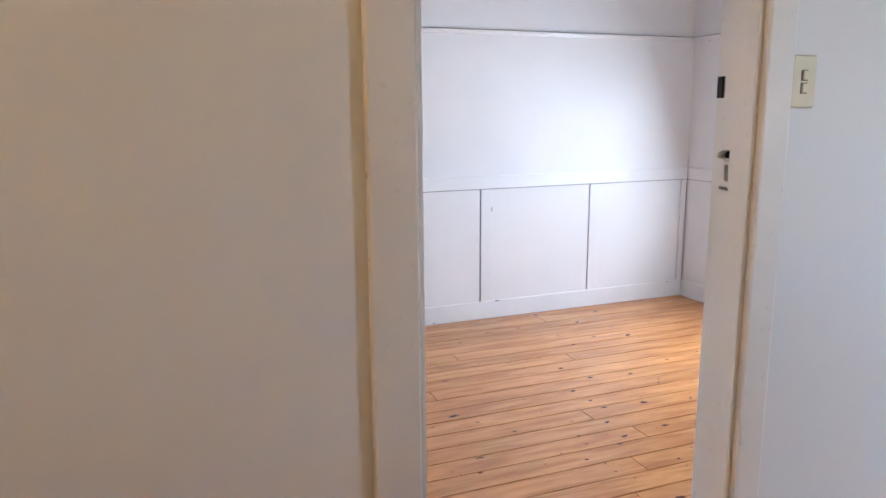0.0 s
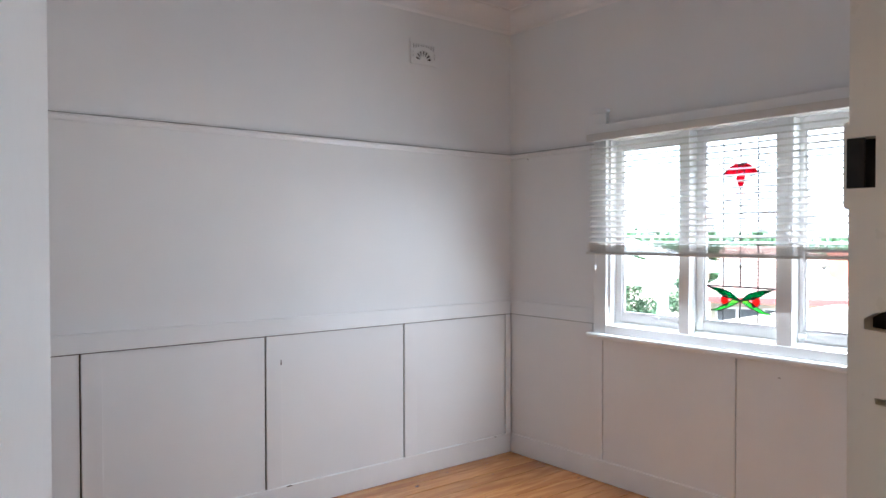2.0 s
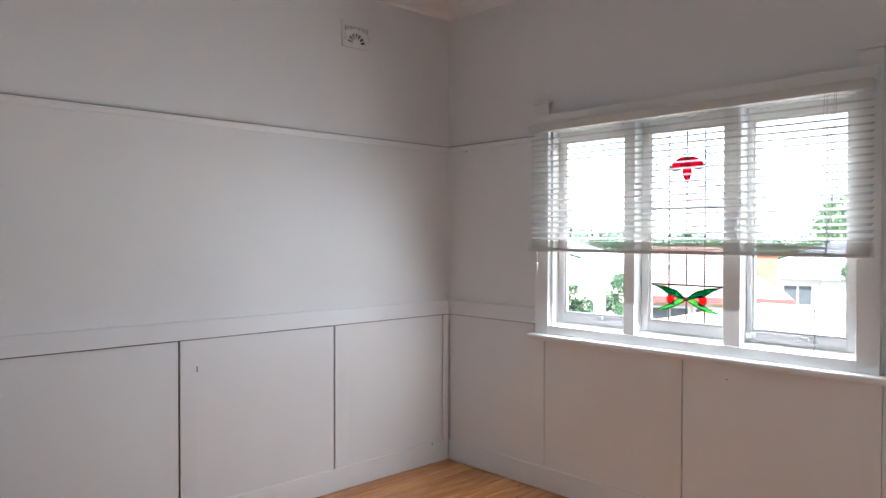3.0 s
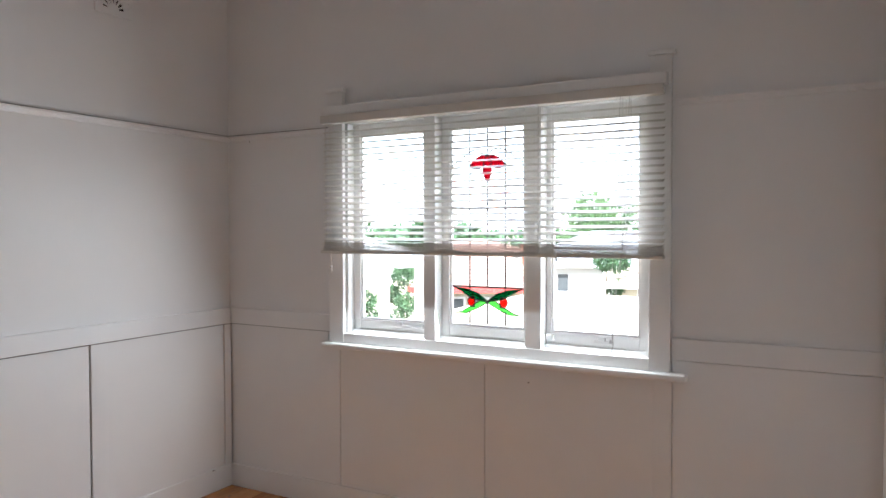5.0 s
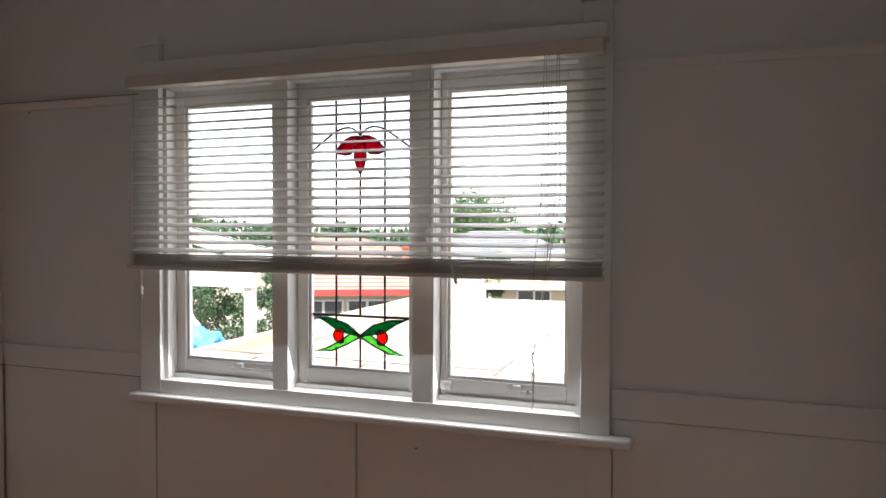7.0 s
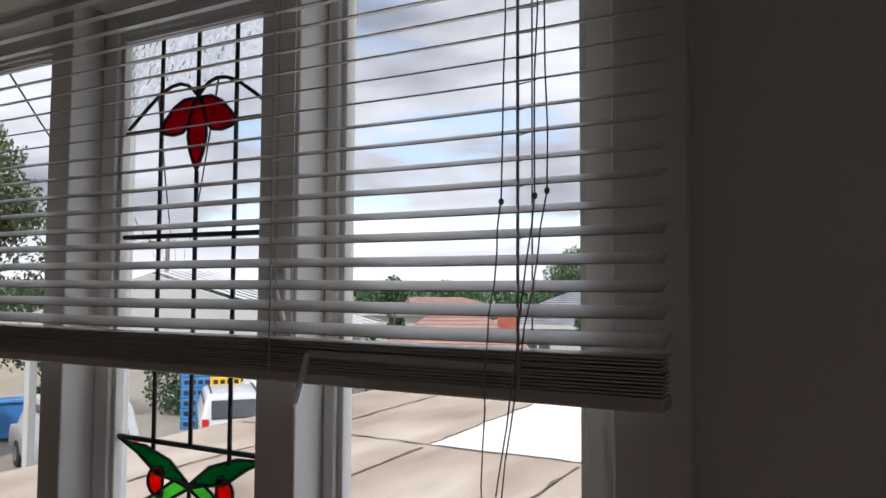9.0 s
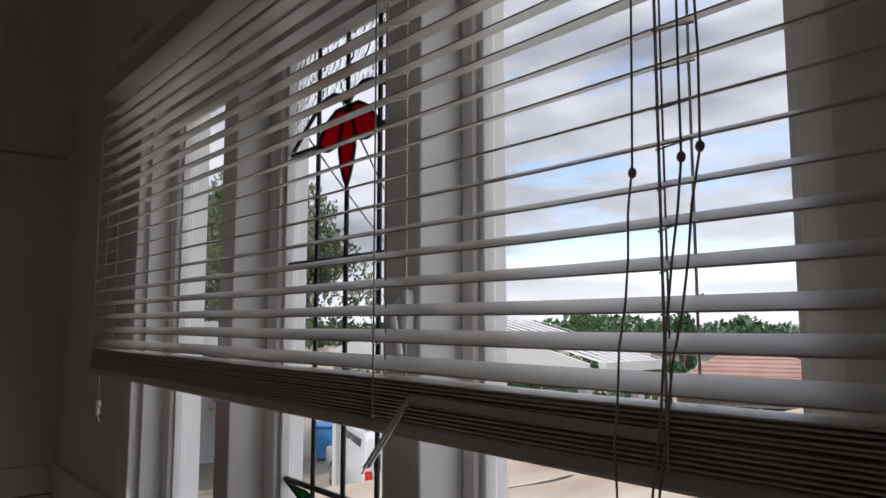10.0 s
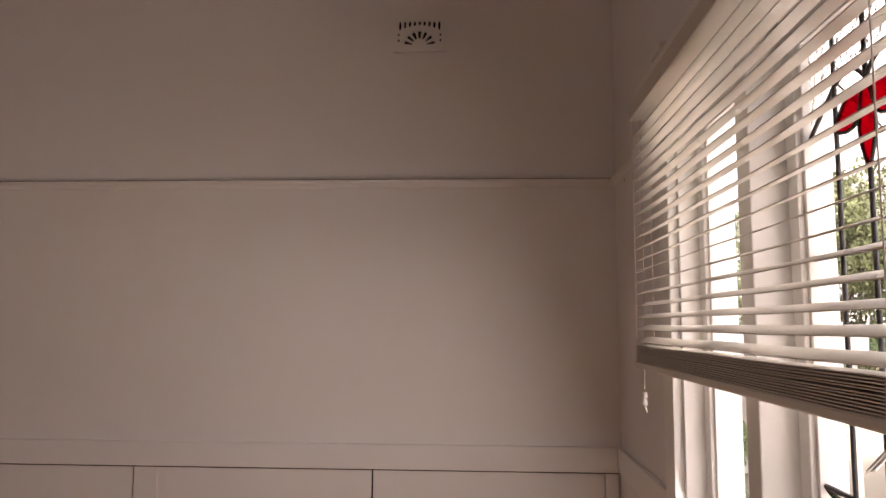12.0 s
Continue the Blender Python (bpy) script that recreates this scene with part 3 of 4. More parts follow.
for f in (0.25, 0.75):
    came("lead_came", [(gy(f), LZ), (gy(f), XZ + 0.050)])
    came("lead_came", [(gy(f), XZ - 0.045), (gy(f), GZ0 + 0.011)])
came("lead_came", [(gy(0.5), XZ), (gy(0.5), GZ0 + 0.011)])
for z in (MZ, LZ):
    came("lead_came", [(gy(0), z), (gy(1), z)], 0.005)
came("lead_came", [(gy(0), UZ), (gy(0.27), UZ)])
came("lead_came", [(gy(0.73), UZ), (gy(1), UZ)])
for sgn in (-1, 1):
    arc = [(0.5 + sgn * 0.03, 1.888), (0.5 + sgn * 0.07, 1.899), (0.5 + sgn * 0.12, 1.905), (0.5 + sgn * 0.18, 1.903), (0.5 + sgn * 0.25, 1.894), (0.5 + sgn * 0.36, 1.866), (0.5 + sgn * 0.49, 1.830)]
    came("lead_came", [(gy(0.5), 1.876)] + [(gy(f), z) for f, z in arc], 0.0036)


def flat_glass(name, pts, material, parent, t=0.003, lead=0.0032):
    """A cut piece of coloured glass, pts as (share, z), with its lead edge."""
    ring = [(gy(f), z) for f, z in pts]
    ob = part(name, cut_plate(name, ring, [], t, wall_plane(GX - 0.001), material), None, parent)
    part("lead_edge", tube("lead_edge", [[(GX - 0.001, y, z) for y, z in ring + ring[:1]]], lead, LEAD), None, ob)
    return ob


for sgn in (-1, 1):
    petal = [(0.5 + sgn * 0.02, 1.873), (0.5 + sgn * 0.09, 1.873), (0.5 + sgn * 0.16, 1.860), (0.5 + sgn * 0.22, 1.838), (0.5 + sgn * 0.25, 1.822), (0.5 + sgn * 0.225, 1.812), (0.5 + sgn * 0.16, 1.807), (0.5 + sgn * 0.10, 1.810), (0.5 + sgn * 0.062, 1.822)]
    flat_glass("red_petal", petal, RED, mid_sash)
flat_glass("red_petal", [(0.5, 1.874), (0.53, 1.86), (0.555, 1.83), (0.562, 1.80), (0.545, 1.772), (0.52, 1.75), (0.5, 1.735), (0.48, 1.75), (0.455, 1.772), (0.438, 1.80), (0.445, 1.83), (0.47, 1.86)], RED, mid_sash)
for sgn in (-1, 1):
    up = [(0.5, XZ + 0.004), (0.5 + sgn * 0.13, XZ + 0.042), (0.5 + sgn * 0.30, XZ + 0.062), (0.5 + sgn * 0.49, XZ + 0.068), (0.5 + sgn * 0.36, XZ + 0.048), (0.5 + sgn * 0.22, XZ + 0.014), (0.5 + sgn * 0.10, XZ - 0.002 + 0.010)]
    flat_glass("green_leaf", up, GREEN, mid_sash)
    dn = [(0.5, XZ - 0.002), (0.5 + sgn * 0.10, XZ + 0.008), (0.5 + sgn * 0.22, XZ - 0.022), (0.5 + sgn * 0.36, XZ - 0.050), (0.5 + sgn * 0.49, XZ - 0.062), (0.5 + sgn * 0.30, XZ - 0.058), (0.5 + sgn * 0.14, XZ - 0.032)]
    flat_glass("lime_leaf", dn, LIME, mid_sash)
    disc = [(0.5 + sgn * (0.205 + 0.074 * math.cos(a)), XZ + 0.027 * math.sin(a)) for a in [radians(-112 + 16 * i) for i in range(15)]]
    flat_glass("orange_disc", disc, ORANGE, mid_sash)
# glass of the leaded light: clear below the arches, hammered above them
arch_line = [(0.0, 1.830), (0.01, 1.830), (0.14, 1.866), (0.25, 1.894), (0.32, 1.903), (0.38, 1.905), (0.43, 1.899), (0.47, 1.888), (0.5, 1.876), (0.53, 1.888), (0.57, 1.899), (0.62, 1.905), (0.68, 1.903), (0.75, 1.894), (0.86, 1.866), (0.99, 1.830), (1.0, 1.830)]
edge = [(GB - f * GW + (0.008 if f == 0 else -0.008 if f == 1 else 0), z) for f, z in arch_line]
g = part("pane", cut_plate("pane", [(GA - 0.008, GZ0 + 0.001)] + edge[::-1] + [(GB + 0.008, GZ0 + 0.001)], [], 0.003, wall_plane(GX + 0.0035), GLASS), None, mid_sash)
g.visible_shadow = False
g = part("hammered_pane", cut_plate("hammered_pane", [(GA - 0.008, GZ1 - 0.001)] + edge[::-1] + [(GB + 0.008, GZ1 - 0.001)], [], 0.003, wall_plane(GX + 0.0035), HAMMER), None, mid_sash, "bumpy hammered top glass")
g.visible_shadow = False

# catches and stays
def window_stay(y0, y1, z, parent):
    s = part("window_stay", boxes((0.028, 0.040, y0, y1, z - 0.006, z + 0.006), bevel=0.002), CATCH, parent, "white painted metal stay")
    part("pivot", boxes((0.026, 0.048, y1 - 0.05, y1 - 0.02, z - 0.002, z + 0.022), bevel=0.004), CATCH, s)
    part("pin", boxes((0.024, 0.034, y0 + 0.01, y0 + 0.02, z - 0.004, z + 0.014), bevel=0.002), STEEL, s)


window_stay(-1.33, -1.13, 1.012, left_sash)
window_stay(-2.29, -2.20, 1.008, right_sash)
part("latch", boxes((0.020, 0.046, -2.010, -1.975, 1.000, 1.028), bevel=0.004), CATCH, right_sash, "white sash latch block")
for y in (-1.950, ):
    lt = part("casement_fastener", boxes((-0.040, -0.022, y - 0.008, y + 0.016, 1.49, 1.55), bevel=0.004), CATCH, window_1, "white painted casement fastener")
    part("lever", tube("lever", [[(-0.036, y + 0.004, 1.54), (-0.048, y + 0.006, 1.52), (-0.050, y - 0.012, 1.47)]], 0.006, CATCH), None, lt)

# ---- venetian blind ----
BX, BW, PITCH = -0.080, 0.044, 0.0311
BY0, BY1 = -2.527, -0.762
blind = thing("venetian_blind", (0, 0, 0), "white slatted venetian blind half raised over the window", "blind")


def slat_mesh():
    """One gently crowned slat lying along y."""
    bm = bmesh.new()
    n, t = 6, 0.0016
    prof = [(-BW / 2 + (BW - 0.004) * i / n, 0.0010 * (1 - (2 * i / n - 1) ** 2)) for i in range(n + 1)]
    loop = prof + [(u, v - t) for u, v in reversed(prof)]
    rings = []
    for k in range(7):
        y = BY0 + (BY1 - 0.014 - BY0) * k / 6
        sag = -0.0012 * math.sin(math.pi * ((k / 6 * 3) % 1.0))
        rings.append([bm.verts.new((u, y, v + sag)) for u, v in loop])
    m = len(loop)
    for a, b in zip(rings, rings[1:]):
        for i in range(m):
            bm.faces.new((a[i], a[(i + 1) % m], b[(i + 1) % m], b[i]))
    bm.faces.new(rings[0][::-1])
    bm.faces.new(rings[-1])
    bmesh.ops.recalc_face_normals(bm, faces=bm.faces)
    return mesh_of("slat", bm, SLAT)


SM = slat_mesh()
rng = random.Random(4)
BOT = 1.452
n_slats = 18
for i in range(-1, n_slats):
    s = part("slat", SM, None, blind)
    s.location = (BX, rng.uniform(-0.0012, 0.0012), BOT + 0.0430 + PITCH * i)
    s.rotation_euler = (rng.uniform(-0.0006, 0.0006), radians(rng.uniform(-1.0, 1.0) - 19.0), 0)
for i in range(11):
    s = part("slat", SM, None, blind)
    s.location = (BX + rng.uniform(-0.002, 0.002), rng.uniform(-0.003, 0.003), 1.408 + 0.0040 * i)
    s.rotation_euler = (0, radians(rng.uniform(-1.2, 1.2)), 0)
part("bottom_rail", boxes((BX - 0.025, BX + 0.025, BY0, BY1, 1.388, 1.4045), bevel=0.004), SLAT, blind)
part("head_rail", boxes((BX - 0.026, BX + 0.026, BY0 + 0.004, BY1 - 0.004, 2.066, 2.1085), bevel=0.002), SLAT, blind)
# ladder cords
for y in (-0.793, -1.985, -2.362):
    lines = [[(BX + sx * (BW / 2 + 0.001), y, 1.39), (BX + sx * (BW / 2 + 0.001), y, 2.07)] for sx in (-1, 1)]
    part("ladder_cord", tube("ladder_cord", lines, 0.0012, WHITE_CORD, 1), None, blind)
    rung = tube("ladder_rung", [[(BX - BW / 2, y + 0.003, -0.0085), (BX + BW / 2, y - 0.006, 0.0080)]], 0.0009, WHITE_CORD, 1)
    for i in range(-1, n_slats):
        part("ladder_rung", rung, None, blind).location = (0, 0, BOT + 0.0400 + PITCH * i)
    part("lift_tape", tube("lift_tape", [[(BX + 0.002, y + 0.012, 1.39), (BX + 0.002, y + 0.012, 2.07)]], 0.0009, CORD, 1), None, blind)
# pull cords at the right-hand end
FX = BX - BW / 2 - 0.004
kz = 1.628


def sway(pts, seed, amp=0.002):
    r = random.Random(seed)
    out = []
    for (x0, y0, z0), (x1, y1, z1) in zip(pts, pts[1:]):
        for k in range(6):
            t = k / 6
            out.append((x0 + (x1 - x0) * t, y0 + (y1 - y0) * t + r.uniform(-amp, amp) * (k > 0), z0 + (z1 - z0) * t))
    return out + [pts[-1]]


part("pull_cord", tube("pull_cord", [sway([(FX, -2.350, 2.07), (FX - 0.004, -2.343, kz), (FX - 0.006, -2.322, 1.42), (FX - 0.004, -2.316, 1.16), (FX - 0.004, -2.320, 1.05)], 1)], 0.0010, CORD, 2), None, blind, "grey pull cord")
part("pull_cord", tube("pull_cord", [sway([(FX, -2.388, 2.07), (FX - 0.004, -2.385, kz), (FX - 0.006, -2.356, 1.40), (FX - 0.004, -2.322, 1.16)], 2)], 0.0010, CORD, 2), None, blind, "grey pull cord")
part("pull_cord", tube("pull_cord", [sway([(FX, -2.394, 2.07), (FX - 0.004, -2.400, kz + 0.004), (FX - 0.006, -2.362, 1.40), (FX - 0.004, -2.324, 1.16)], 3)], 0.0010, CORD, 2), None, blind, "grey pull cord")
tail = []
for k in range(3):
    r = random.Random(20 + k)
    z = 1.17
    pts = []
    while z > 0.98 + 0.02 * k:
        pts.append((FX - 0.004 + r.uniform(-0.004, 0.004), -2.322 + r.uniform(-0.005, 0.005), z))
        z -= 0.012
    tail.append(pts)
part("cord_tangle", tube("cord_tangle", tail, 0.0013, CORD, 2), None, blind, "tangled cord ends")


def bead(y, z, r=0.0034, x=None):
    bm = bmesh.new()
    bmesh.ops.create_icosphere(bm, subdivisions=2, radius=r)
    bmesh.ops.transform(bm, matrix=Matrix.Translation((FX - 0.004 if x is None else x, y, z)) @ Matrix.Diagonal((1, 1, 1.3, 1)), verts=bm.verts)
    return part("knot", bm, CORD, blind, "", True)


bead(-2.343, kz - 0.005)
bead(-2.385, kz)
bead(-2.400, kz + 0.005)
bead(-2.320, 1.165)
bead(-2.322, 1.10)
# tilt cord with its toggle at the left-hand end
TX = BX - 0.012
part("tilt_cord", tube("tilt_cord", [[(TX, -0.820, 1.40), (TX, -0.822, 1.335)], [(TX, -0.826, 1.40), (TX, -0.824, 1.335)], [(TX, -0.823, 1.303), (TX + 0.002, -0.826, 1.285), (TX + 0.006, -0.820, 1.276)]], 0.0012, WHITE_CORD, 2), None, blind)
bm = bmesh.new()
for (z, r) in ((1.320, 0.0075), (1.310, 0.0055), (1.302, 0.0065)):
    bmesh.ops.create_cone(bm, cap_ends=True, segments=12, radius1=r, radius2=r * 0.8, depth=0.014, matrix=Matrix.Translation((TX, -0.823, z)))
part("toggle", bm, CATCH, blind, "small white plastic toggle", True)
# the snapped slat
bm = bmesh.new()


def strip(bm, a, b, w, t, across):
    a, b, across = Vector(a), Vector(b), Vector(across).normalized()
    up = (b - a).cross(across).normalized() * t
    vs = [bm.verts.new(p) for p in (a - across * w, a + across * w, b + across * w, b - across * w)]
    vt = [bm.verts.new(v.co + up) for v in vs]
    bm.faces.new(vs[::-1])
    bm.faces.new(vt)
    for i in range(4):
        bm.faces.new((vs[i], vs[(i + 1) % 4], vt[(i + 1) % 4], vt[i]))


TIP = (-0.192, -2.105, 1.376)
strip(bm, (BX - 0.0275, -2.060, 1.430), (BX - 0.0245, -2.36, 1.427), 0.0045, 0.0016, (0.15, 0, 1))
strip(bm, (BX - 0.0275, -2.060, 1.430), TIP, 0.0065, 0.0016, (0.75, 0.35, 0.5))
strip(bm, (BX - 0.024, -2.055, 1.430), (TIP[0] + 0.005, TIP[1] + 0.005, TIP[2]), 0.0045, 0.0016, (0.3, -0.8, 0.2))
bmesh.ops.recalc_face_normals(bm, faces=bm.faces)
part("broken_slat", bm, CATCH, blind, "snapped slat end hanging from the stack")

# ---- outdoors ----
GZ = -3.2          # street level below the house
GROUND = surface("dry_ground", (0.20, 0.17, 0.12), (0.30, 0.26, 0.19), 0.4, 0.9, 14.0, 0.4, 0.02)
CONCRETE = surface("yard_concrete", (0.19, 0.17, 0.135), (0.27, 0.245, 0.205), 0.35, 0.85, 9.0, 0.3, 0.01)
MEMBRANE = surface("roof_coating", (0.20, 0.14, 0.095), (0.43, 0.37, 0.30), 0.8, 0.75, 18.0, 0.3, 0.008, stretch=(0.5, 1.6, 1))
WHITEROOF = surface("white_roof_coating", (0.55, 0.50, 0.44), (0.80, 0.785, 0.76), 0.9, 0.6, 18.0, 0.25, 0.006)
SEAM = surface("seam_tar", (0.05, 0.045, 0.04), (0.16, 0.13, 0.10), 3.0, 0.8, 30.0, 0.4, 0.01)
SHED = surface("white_steel", (0.42, 0.42, 0.415), (0.50, 0.50, 0.495), 0.5, 0.45, 12.0, 0.15, 0.003)
CREAMWALL = surface("cream_render", (0.32, 0.285, 0.215), (0.39, 0.355, 0.28), 0.5, 0.8, 20.0, 0.3, 0.006)
GREYWALL = surface("pale_render", (0.42, 0.42, 0.415), (0.50, 0.50, 0.49), 0.5, 0.8, 20.0, 0.3, 0.006)
REDTILE = surface("red_tile", (0.21, 0.115, 0.092), (0.30, 0.185, 0.15), 1.2, 0.7, 10.0, 0.4, 0.02)
GREYTILE = surface("grey_tile", (0.10, 0.105, 0.12), (0.19, 0.195, 0.21), 1.0, 0.7, 10.0, 0.4, 0.02)
TANTILE = surface("tan_tile", (0.24, 0.20, 0.14), (0.36, 0.31, 0.23), 1.0, 0.7, 10.0, 0.4, 0.02)
BRICK = surface("red_brick", (0.26, 0.07, 0.045), (0.38, 0.12, 0.075), 2.5, 0.85, 25.0, 0.4, 0.01)
REDPAINT = surface("red_fascia", (0.42, 0.03, 0.03), (0.52, 0.05, 0.04), 2.0, 0.5, 30.0, 0.2, 0.004)
PANE = surface("dark_pane", (0.03, 0.035, 0.04), (0.07, 0.08, 0.09), 0.8, 0.12, 9.0, 0.05, 0.002)
BARK = surface("bark", (0.07, 0.05, 0.035), (0.16, 0.12, 0.09), 6.0, 0.9, 30.0, 0.6, 0.02, stretch=(1, 1, 0.2))
LEAF = surface("leaf", (0.028, 0.070, 0.020), (0.070, 0.125, 0.040), 0.9, 0.6, 9.0, 0.2, 0.01)
DARKLEAF = surface("dark_leaf", (0.016, 0.05, 0.018), (0.045, 0.10, 0.035), 0.9, 0.6, 9.0, 0.2, 0.01)
OLIVE = surface("olive_leaf", (0.065, 0.092, 0.036), (0.12, 0.15, 0.066), 0.8, 0.6, 9.0, 0.2, 0.01)
WHITECAR = surface("white_car_paint", (0.42, 0.43, 0.44), (0.48, 0.49, 0.50), 1.0, 0.25, 30.0, 0.03, 0.001)
RUBBER = surface("rubber", (0.015, 0.015, 0.016), (0.035, 0.035, 0.036), 9.0, 0.8, 60.0, 0.3, 0.003)
BLUEPL = surface("blue_tarp", (0.03, 0.16, 0.42), (0.07, 0.26, 0.58), 2.0, 0.5, 12.0, 0.5, 0.02)
YELLOWPL = surface("yellow_crate", (0.72, 0.46, 0.02), (0.85, 0.58, 0.05), 3.0, 0.5, 30.0, 0.2, 0.004)
TAIL = surface("tail_lamp", (0.50, 0.02, 0.02), (0.62, 0.04, 0.03), 9.0, 0.2, 60.0, 0.05, 0.001)
POLEWOOD = surface("grey_pole", (0.10, 0.09, 0.08), (0.19, 0.175, 0.16), 4.0, 0.9, 30.0, 0.5, 0.01, stretch=(1, 1, 0.15))

bm = bmesh.new()
bmesh.ops.create_circle(bm, cap_ends=True, segments=64, radius=3000, matrix=Matrix.Translation((0, 0, GZ)))
structure("ground", bm, GROUND, "dry suburban ground reaching the horizon", "ground")
structure("pavement", boxes((0.6, 34, 3.6, 30, GZ, GZ + 0.02)), CONCRETE, "pale concrete yard below the window", "pavement")
structure("outer_wall", boxes((0.141, 0.16, -3.75, 0.0, GZ, OZ0 - 0.03), (0.0, 0.16, -5.3, 0.0, GZ, -0.11)), CREAMWALL, "rendered outer wall under the window", "wall")

# the neighbouring flat roof
low_roof = tagged(new("roof_neighbour"), "low flat coated roof outside the window, patched in sheets", "roof", kind="structure")
part("slab", boxes((0.7, 13.0, -9.0, 3.22, -0.35, -0.020)), CREAMWALL, low_roof)
part("wall", boxes((0.9, 12.8, -8.8, 3.1, GZ, -0.35)), CREAMWALL, low_roof)
rr = random.Random(11)
edges_y = [3.26, 2.15, 0.72, -0.80, -2.3, -3.8, -5.3, -7.0, -9.05]
for (x0, x1) in ((0.65, 5.3), (5.3, 13.05)):
    for y1, y0 in zip(edges_y, edges_y[1:]):
        bm = bmesh.new()
        nx, ny = 14, 5
        grid = [[bm.verts.new((x0 + (x1 - x0) * i / nx, y0 + (y1 - y0) * j / ny + (rr.uniform(-0.015, 0.015) if j in (0, ny) else 0), -0.004 + 0.010 * noise.noise(Vector((i * 0.7 + x0, j * 0.9 + y0, 2))) + rr.uniform(0, 0.003))) for j in range(ny + 1)] for i in range(nx + 1)]
        for i in range(nx):
            for j in range(ny):
                bm.faces.new((grid[i][j], grid[i + 1][j], grid[i + 1][j + 1], grid[i][j + 1]))
        bright = (x0 > 1 and y1 < 0.8) or y1 < -2.2
        part("roof_sheet", bm, WHITEROOF if bright else MEMBRANE, low_roof, "white coated roof sheet" if bright else "", True)


def seam(pts, seed):
    r = random.Random(seed)
    line = []
    for (xa, ya), (xb, yb) in zip(pts, pts[1:]):
        n = max(4, int(math.hypot(xb - xa, yb - ya) / 0.18))
        line += [(xa + (xb - xa) * k / n + r.uniform(-0.02, 0.02), ya + (yb - ya) * k / n + r.uniform(-0.02, 0.02), 0.004) for k in range(n)]
    bm = bmesh.new()
    prev = None
    for k, (x, y, z) in enumerate(line):
        a = line[min(k + 1, len(line) - 1)]
        b = line[max(k - 1, 0)]
        d = Vector((a[0] - b[0], a[1] - b[1], 0)).normalized()
        w = r.uniform(0.004, 0.022)
        n = Vector((-d.y, d.x, 0)) * w
        cur = (bm.verts.new(Vector((x, y, z)) + n), bm.verts.new(Vector((x, y, z + 0.006))), bm.verts.new(Vector((x, y, z)) - n))
        if prev:
            bm.faces.new((prev[0], prev[1], cur[1], cur[0]))
            bm.faces.new((prev[1], prev[2], cur[2], cur[1]))
        prev = cur
    part("seam", bm, SEAM, low_roof, "cracked dark joint")


seam([(5.3, 3.1), (5.28, 0.0), (5.3, -4.0)], 1)
seam([(5.3, 0.72), (12.6, 0.70)], 2)
seam([(5.3, -0.80), (12.6, -0.82)], 3)
seam([(5.3, 2.15), (12.6, 2.15)], 4)
seam([(0.8, 2.15), (5.3, 2.13)], 5)
seam([(0.8, -0.8), (5.3, -0.8)], 6)
seam([(0.8, 0.72), (5.3, 0.72)], 7)


def clump(bm, c, size, r):
    """A tuft of a few bent leaf blades round a point."""
    for _ in range(5):
        q = Euler((r.uniform(0, 6.3), r.uniform(0, 6.3), r.uniform(0, 6.3))).to_matrix()
        s = size * r.uniform(0.6, 1.25)
        p = c + Vector((r.uniform(-1, 1), r.uniform(-1, 1), r.uniform(-1, 1))) * size * 0.8
        pts = [q @ Vector(v) * s for v in ((-0.5, 0, 0), (0, -0.3, 0.08), (0.5, 0, 0), (0, 0.3, 0.08))]
        vs = [bm.verts.new(p + v) for v in pts]
        bm.faces.new(vs)


